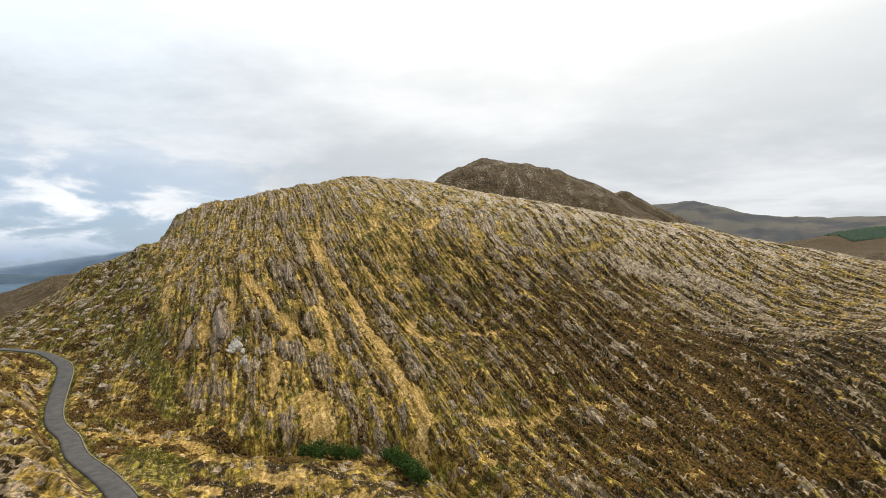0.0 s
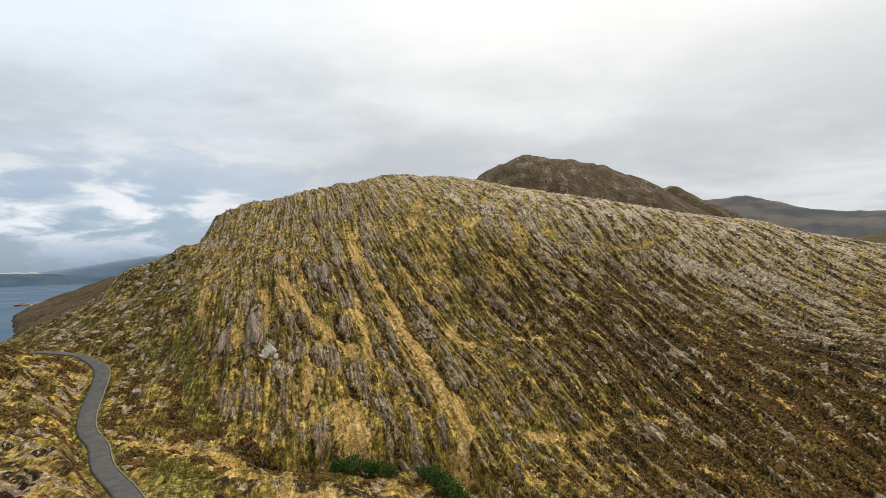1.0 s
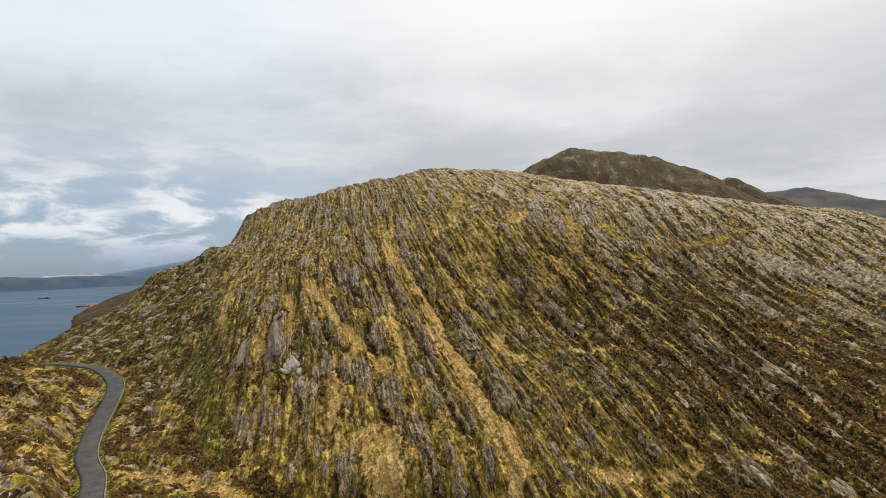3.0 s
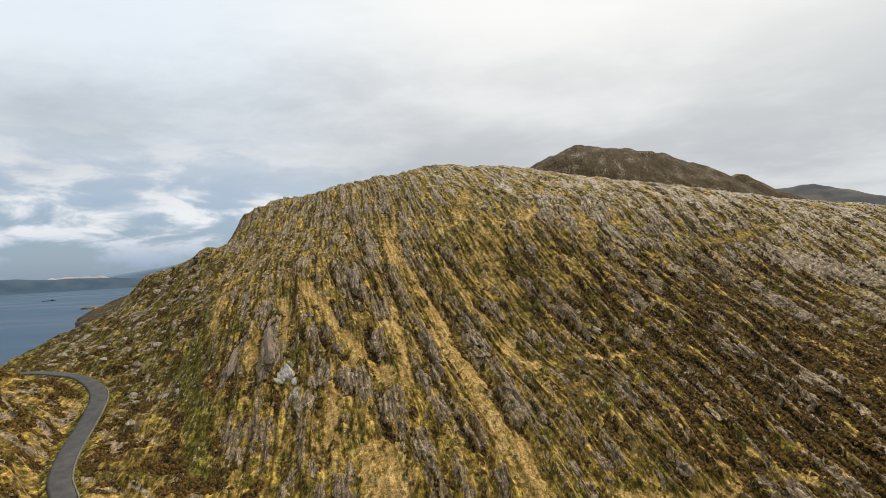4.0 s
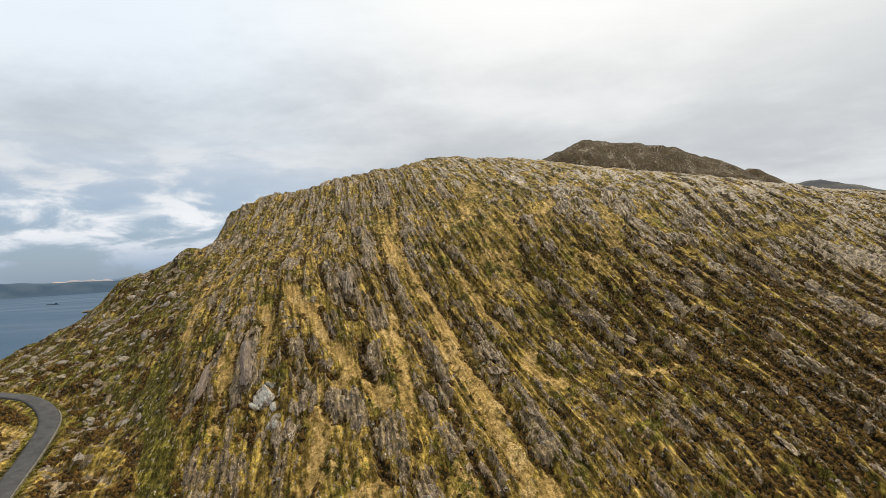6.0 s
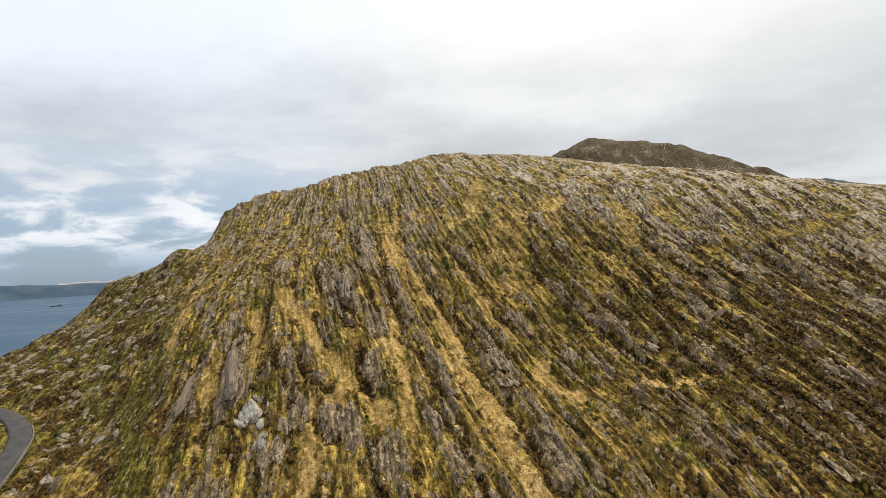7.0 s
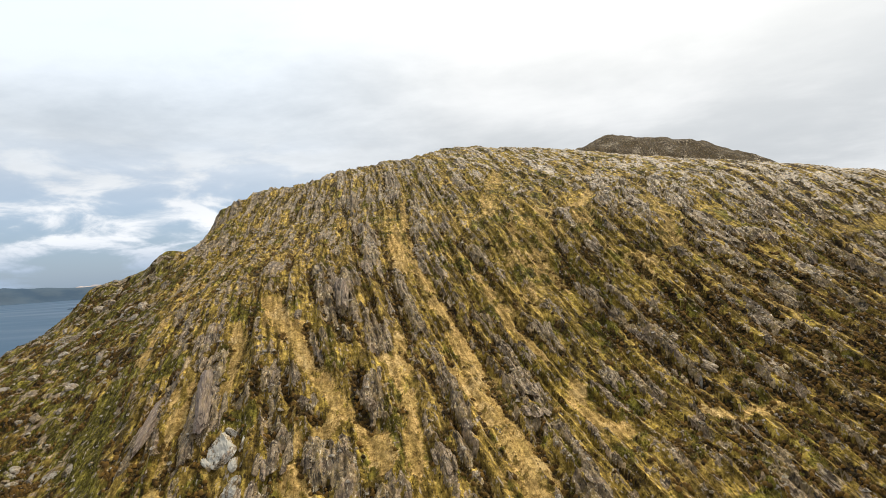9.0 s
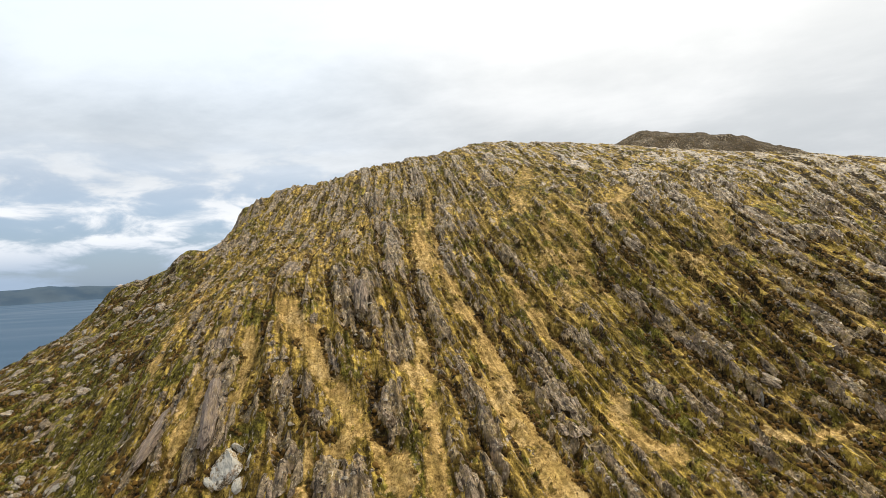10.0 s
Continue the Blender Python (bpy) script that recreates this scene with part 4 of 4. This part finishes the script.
def lichened(x, y, turn, s, label, seed):
    """A low broken rock: a flat main block with smaller angular blocks pressed against it."""
    r = random.Random(seed)
    ob = new("lichened_rock", stone_mesh("lichened_rock", r, (1, 1.15, 0.5), 15, 4, 0.3, PALE_ROCK, 0.07))
    for k in range(5):
        a = k * 1.26 + r.uniform(-0.3, 0.3)
        block = new("block", stone_mesh("block", r, (0.5, 0.55, 0.34), 12, 3, 0.4, PALE_ROCK, 0.06))
        block.parent = ob
        block.matrix_basis = pose(0.85 * math.cos(a), 1.0 * math.sin(a), r.uniform(-0.25, -0.08), r.uniform(-14, 14), r.uniform(-14, 14), r.uniform(0, 360)) @ Matrix.Diagonal((r.uniform(0.6, 1.1), r.uniform(0.6, 1.1), 1, 1))
    lay(ob, x, y, turn, (s, s, s), 0.05, 0.95)
    return tagged(ob, label, "rock")


lichened(-34.0, 88.4, 25, 1.75, "pale broken rock thickly covered with white lichen", 33)
lichened(-32.0, 86.4, 60, 1.3, "low broken rock patched with white lichen", 4)
hero("purple_outcrop", -43.2, 91.3, 8, (1.2, 3.7, 0.5), "long smooth purple slab beside a straw gully", 6, PURPLE, 0.8, 0.05)
hero("purple_outcrop", -38.1, 91.8, 22, (1.5, 3.9, 0.55), "long tapering purple slab beside a straw gully", 7, PURPLE, 0.8, 0.05)
hero("square_rock", -23.6, 94.2, 12, (0.9, 1.3, 0.9), "square grey rock standing in straw grass", 9, None, 0.4)
hero("square_rock", -29.1, 92.6, 20, (0.9, 1.1, 0.8), "square grey rock standing in heather", 10, None, 0.4)
hero("grey_outcrop", -30.2, 105.2, 17, (1.5, 5.0, 1.1), "broad grey slab dipping down the hill", 12, None, 0.8)
hero("grey_outcrop", -10.0, 73.6, 32, (1.5, 4.5, 1.0), "cracked grey slab at the foot of the hill", 14, None, 0.7)

# ---- plants ----


def make_leafy(name, a, b, rough=0.9):
    m, g = material(name)
    isle = g.node("ShaderNodeNewGeometry").outputs["Random Per Island"]
    pos = g.node("ShaderNodeTexCoord").outputs["Object"]
    n = g.noise(pos, 1.3, 3.0, 0.6)
    finish(g, g.mix(g.math("MULTIPLY_ADD", isle, 0.7, g.math("MULTIPLY", g.ramp(n, 0.3, 0.7), 0.3)), rgb(*a), rgb(*b)), rough, spec=0.15)
    return m


def mesh_from_arrays(name, co, tris, mat):
    me = bpy.data.meshes.new(name)
    me.vertices.add(len(co))
    me.vertices.foreach_set("co", co.astype(np.float32).ravel())
    me.loops.add(tris.size)
    me.loops.foreach_set("vertex_index", tris.astype(np.int32).ravel())
    me.polygons.add(len(tris))
    me.polygons.foreach_set("loop_start", np.arange(0, tris.size, 3, dtype=np.int32))
    me.update(calc_edges=True)
    me.materials.append(mat)
    return new(name, me)


def places(gen, count, box):
    """Random places in a stretch of the plan, with ground height and cover, denser towards the foot of the hill."""
    x = gen.uniform(box[0], box[1], count)
    y = box[2] + (box[3] - box[2]) * gen.random(count) ** 1.35
    z, c = surface(x, y)
    d = off_line(x, y, ROAD_LINE)[0]
    ok = d > ROAD_HALF + 0.35
    return x[ok], y[ok], z[ok], c[ok]


def tufts(name, x, y, z, gen, blades, tall, wide, mat, label):
    """Tufts of thin blades, each a bent sliver of two faces."""
    n = len(x) * blades
    ox, oy, oz = (np.repeat(v, blades) for v in (x, y, z))
    size = np.repeat(gen.uniform(0.6, 1.3, len(x)), blades)
    turn, lean = gen.uniform(0, 2 * math.pi, n), gen.uniform(0.25, 1.0, n)
    h, w = tall * size * gen.uniform(0.6, 1.1, n), wide * size
    dx, dy = np.cos(turn), np.sin(turn)
    bx, by = ox + dx * 0.12 * size * gen.random(n), oy + dy * 0.12 * size * gen.random(n)
    mx, my, mz = bx + dx * h * lean * 0.45, by + dy * h * lean * 0.45, oz + h * 0.65
    tx, ty, tz = bx + dx * h * lean, by + dy * h * lean, oz + h * (1.05 - 0.45 * lean)
    co = np.stack([np.stack([bx - dy * w, by + dx * w, oz - 0.05], 1), np.stack([bx + dy * w, by - dx * w, oz - 0.05], 1),
                   np.stack([mx + dy * w * 0.8, my - dx * w * 0.8, mz], 1), np.stack([mx - dy * w * 0.8, my + dx * w * 0.8, mz], 1), np.stack([tx, ty, tz], 1)], 1).reshape(-1, 3)
    i = np.arange(n) * 5
    tris = np.concatenate([np.stack([i, i + 1, i + 2], 1), np.stack([i, i + 2, i + 3], 1), np.stack([i + 3, i + 2, i + 4], 1)])
    return tagged(mesh_from_arrays(name, co, tris, mat), label, "grass", kind="stuff")


def clumps(name, x, y, z, gen, wide, tall, mat, label, category):
    """Low knobbly clumps: uneven caps of 16 leaves' facets."""
    n, k = len(x), 7
    s = gen.uniform(0.5, 1.3, n)
    turn = gen.uniform(0, 2 * math.pi, n)
    rings = [np.stack([x, y, z + tall * s * gen.uniform(0.7, 1.2, n)], 1)]
    for lift, out in ((0.62, 0.62), (-0.25, 1.0)):
        for j in range(k):
            a = turn + j * 2 * math.pi / k + (0.45 if lift > 0 else 0)
            r = wide * s * out * gen.uniform(0.6, 1.3, n)
            rings.append(np.stack([x + np.cos(a) * r, y + np.sin(a) * r, z + tall * s * lift * gen.uniform(0.4, 1.3, n)], 1))
    co = np.stack(rings, 1).reshape(-1, 3)
    tri = []
    for j in range(k):
        j2 = (j + 1) % k
        tri += [(0, 1 + j, 1 + j2), (1 + j, 1 + k + j, 1 + k + j2), (1 + j, 1 + k + j2, 1 + j2)]
    tris = (np.arange(n)[:, None, None] * (1 + 2 * k) + np.array(tri)[None]).reshape(-1, 3)
    return tagged(mesh_from_arrays(name, co, tris, mat), label, category, kind="stuff")


gen = np.random.default_rng(4)
STRAW = make_leafy("straw_blades", (0.22, 0.15, 0.045), (0.45, 0.31, 0.11))
SEDGE = make_leafy("green_blades", (0.05, 0.05, 0.007), (0.19, 0.165, 0.026))
HEATHER = make_leafy("heather_sprigs", (0.012, 0.008, 0.003), (0.155, 0.083, 0.016))
BOX = (-100, 50, 62, 128)
x, y, z, c = places(gen, 110000, BOX)
pick = gen.random(len(x))
m = (c[:, 1] > 0.45) & (pick < 0.45)
tufts("straw_grass", x[m], y[m], z[m], gen, 5, 0.22, 0.02, STRAW, "bleached straw-coloured moor grass in gullies and hollows")
m = (c[:, 2] > 0.45) & (c[:, 0] < 0.4) & (c[:, 1] < 0.6) & (pick < 0.7)
tufts("green_grass", x[m], y[m], z[m], gen, 5, 0.24, 0.022, SEDGE, "short olive green grass on the slopes")
x, y, z, c = places(gen, 120000, BOX)
m = (c[:, 3] > 0.45) & (c[:, 0] < 0.4)
clumps("heather", x[m], y[m], z[m], gen, 0.20, 0.20, HEATHER, "dark brown heather clumps between the rocks", "heather")
x, y, z, c = places(gen, 26000, (-100, 120, 62, 200))
slope = (x < -48) & (y < 142) & (y > 92 + 0.55 * (-60 - x))
m = (c[:, 0] > 0.35) & (gen.random(len(x)) < 0.4) | slope & (gen.random(len(x)) < 0.3)
clumps("loose_stones", x[m], y[m], z[m], gen, 0.24, 0.16, GREY_STONE, "small loose grey stones on rock and scree", "stones")


def bush(x, y, s, seed):
    """A gorse bush: forked stems and a ragged crown of small leaves in clumps."""
    r = random.Random(seed)
    root = new("gorse_bush")
    root.location = (x, y, float(surface([x], [y])[0][0]) - 0.05)
    tips = []
    for k in range(6):
        a = k * 1.05 + r.uniform(-0.3, 0.3)
        out = s * r.uniform(0.25, 0.6)
        top = Vector((math.cos(a) * out, math.sin(a) * out, s * r.uniform(0.6, 1.0)))
        bm = bmesh.new()
        rings = []
        for i in range(4):
            f = i / 3
            c0 = top * f + Vector((0, 0, 0.12 * s * math.sin(f * 3.1)))
            rings.append([bm.verts.new(c0 + Vector((math.cos(q), math.sin(q), 0)) * 0.05 * s * (1.15 - f)) for q in (0, 1.26, 2.51, 3.77, 5.03)])
        for p, q in zip(rings, rings[1:]):
            for i in range(5):
                bm.faces.new((p[i], p[(i + 1) % 5], q[(i + 1) % 5], q[i]))
        part("stem", bm, BARK, root, "grey-brown woody stem")
        tips.append(top)
    bm = bmesh.new()
    for k in range(1500):
        t = r.choice(tips) * r.uniform(0.5, 1.05)
        v = Vector((r.gauss(0, 1), r.gauss(0, 1), r.gauss(0, 1))).normalized() * s * 0.36 * r.random() ** 0.4
        c0 = t + v
        c0.z = max(c0.z, 0.03)
        n = (v + Vector((r.gauss(0, 1), r.gauss(0, 1), r.gauss(0, 1))) * 0.3 * s).normalized()
        e1 = n.orthogonal().normalized()
        e2 = n.cross(e1)
        w = s * r.uniform(0.025, 0.06)
        bm.faces.new([bm.verts.new(c0 + p) for p in (e1 * w, e2 * w * 1.8 + n * w, -e1 * w)])
    part("crown", bm, GORSE, root, "dense dark green spiny foliage")
    return tagged(root, "dense dark green gorse bush at the foot of the rock face", "bush", "gorse bushes in the gully")


GORSE = make_leafy("gorse_leaves", (0.012, 0.028, 0.004), (0.055, 0.10, 0.016))
BARK = make_plain("grey_bark", (0.06, 0.045, 0.035), (0.12, 0.10, 0.08), 9.0)
for k, (x, y, s) in enumerate([(-17.6, 67.6, 1.7), (-15.6, 66.8, 2.1), (-13.4, 66.2, 1.9), (-11.4, 65.8, 1.5), (-6.8, 66.2, 1.9), (-5.4, 63.8, 2.2), (-4.2, 61.4, 2.1), (-3.2, 59.0, 1.9)]):
    bush(x, y, s, 40 + k)

hero("standing_stone", 5.3, 104.4, 12, (0.36, 0.24, 0.85), "small pale upright stone slab in a mossy hollow", 21, PALE_ROCK, 0.2, -0.35, 14, 0.0)


def build_raft(x, y):
    """A low working raft on the inlet: deck on two hulls, a hut and a few drums."""
    raft = new("work_raft")
    raft.location, raft.rotation_euler = (x, y, SEA), (0, 0, 0.75)

    def block(name, c0, size, bevel=0.3):
        bm = bmesh.new()
        bmesh.ops.create_cube(bm, size=1, matrix=Matrix.Translation(c0) @ Matrix.Diagonal((*size, 1)))
        bmesh.ops.bevel(bm, geom=bm.edges[:], offset=bevel, segments=2, affect="EDGES")
        return part(name, bm, DARK_TIMBER, raft)

    block("hull", (0, -2.2, 0.4), (32, 2.2, 1.6))
    block("hull", (0, 2.2, 0.4), (32, 2.2, 1.6))
    block("deck", (0, 0, 1.35), (31, 7, 0.4), 0.1)
    block("hut", (8, 0, 2.9), (5, 3.4, 2.8), 0.15)
    for k in range(4):
        block("drum", (-11 + 4.5 * k, 1.0, 2.1), (1.6, 1.6, 1.2))
    tagged(raft, "low dark work raft moored far out on the inlet", "raft")


DARK_TIMBER = make_plain("dark_timber", (0.02, 0.022, 0.026), (0.05, 0.05, 0.055), 0.8)
build_raft(-1390, 1380)
skerry = new("skerry", stone_mesh("skerry", random.Random(31), (1, 1, 1), 12, 4, 0.2, ROCK, 0.1))
skerry.matrix_basis = pose(-815, 902, SEA + 0.5, 0, 0, 35) @ Matrix.Diagonal((26, 12, 7, 1))
tagged(skerry, "dark sea rock just off the shore", "rock")


def build_plantation():
    """A block of young conifers on the far hillside in the east."""
    r = np.random.default_rng(9)
    n = 3200
    s, t = r.random(n), r.random(n)
    x, y = 1190 + 420 * s + 60 * t, 1560 - 120 * s + 200 * t
    z = surface(x, y)[0]
    h, w = r.uniform(5, 8, n), r.uniform(4, 6, n)
    k = 6
    co = [np.stack([x, y, z + h], 1)]
    for j in range(k):
        a = j * 2 * math.pi / k
        co.append(np.stack([x + np.cos(a) * w, y + np.sin(a) * w, z + r.uniform(-0.5, 1.5, n)], 1))
    co = np.stack(co, 1).reshape(-1, 3)
    tri = np.array([(0, 1 + j, 1 + (j + 1) % k) for j in range(k)])
    tris = (np.arange(n)[:, None, None] * (k + 1) + tri[None]).reshape(-1, 3)
    tagged(mesh_from_arrays("conifer_plantation", co, tris, make_leafy("conifer_green", (0.012, 0.03, 0.02), (0.03, 0.06, 0.035))), "dark green conifer plantation on a far hillside", "forest", kind="stuff")


build_plantation()


def build_kerb():
    """The low concrete edging on the outer side of the bend."""
    line = dense(ROAD, 14)
    line = line[(line[:, 1] > 50) & (line[:, 0] > -66)]
    d = np.gradient(line[:, :2], axis=0)
    d /= np.linalg.norm(d, axis=1)[:, None]
    verts, faces = [], []
    prof = [(1.11, -0.2), (1.11, 0.05), (1.14, 0.08), (1.22, 0.08), (1.26, 0.05), (1.26, -0.5)]
    for i, p in enumerate(line):
        wob = 0.03 * noise.noise((i * 0.4, 2, 2))
        for s, h in prof:
            verts.append((p[0] + d[i, 1] * (s + wob), p[1] - d[i, 0] * (s + wob), p[2] + h + wob))
    n = len(prof)
    for i in range(len(line) - 1):
        for k in range(n - 1):
            faces.append((i * n + k, (i + 1) * n + k, (i + 1) * n + k + 1, i * n + k + 1))
    me = bpy.data.meshes.new("kerb")
    me.from_pydata(verts, [], faces)
    me.materials.append(make_plain("weathered_concrete", (0.10, 0.09, 0.06), (0.24, 0.215, 0.17), 2.0))
    tagged(new("kerb", me), "low weathered concrete edging along the road", "kerb", kind="structure")


build_kerb()
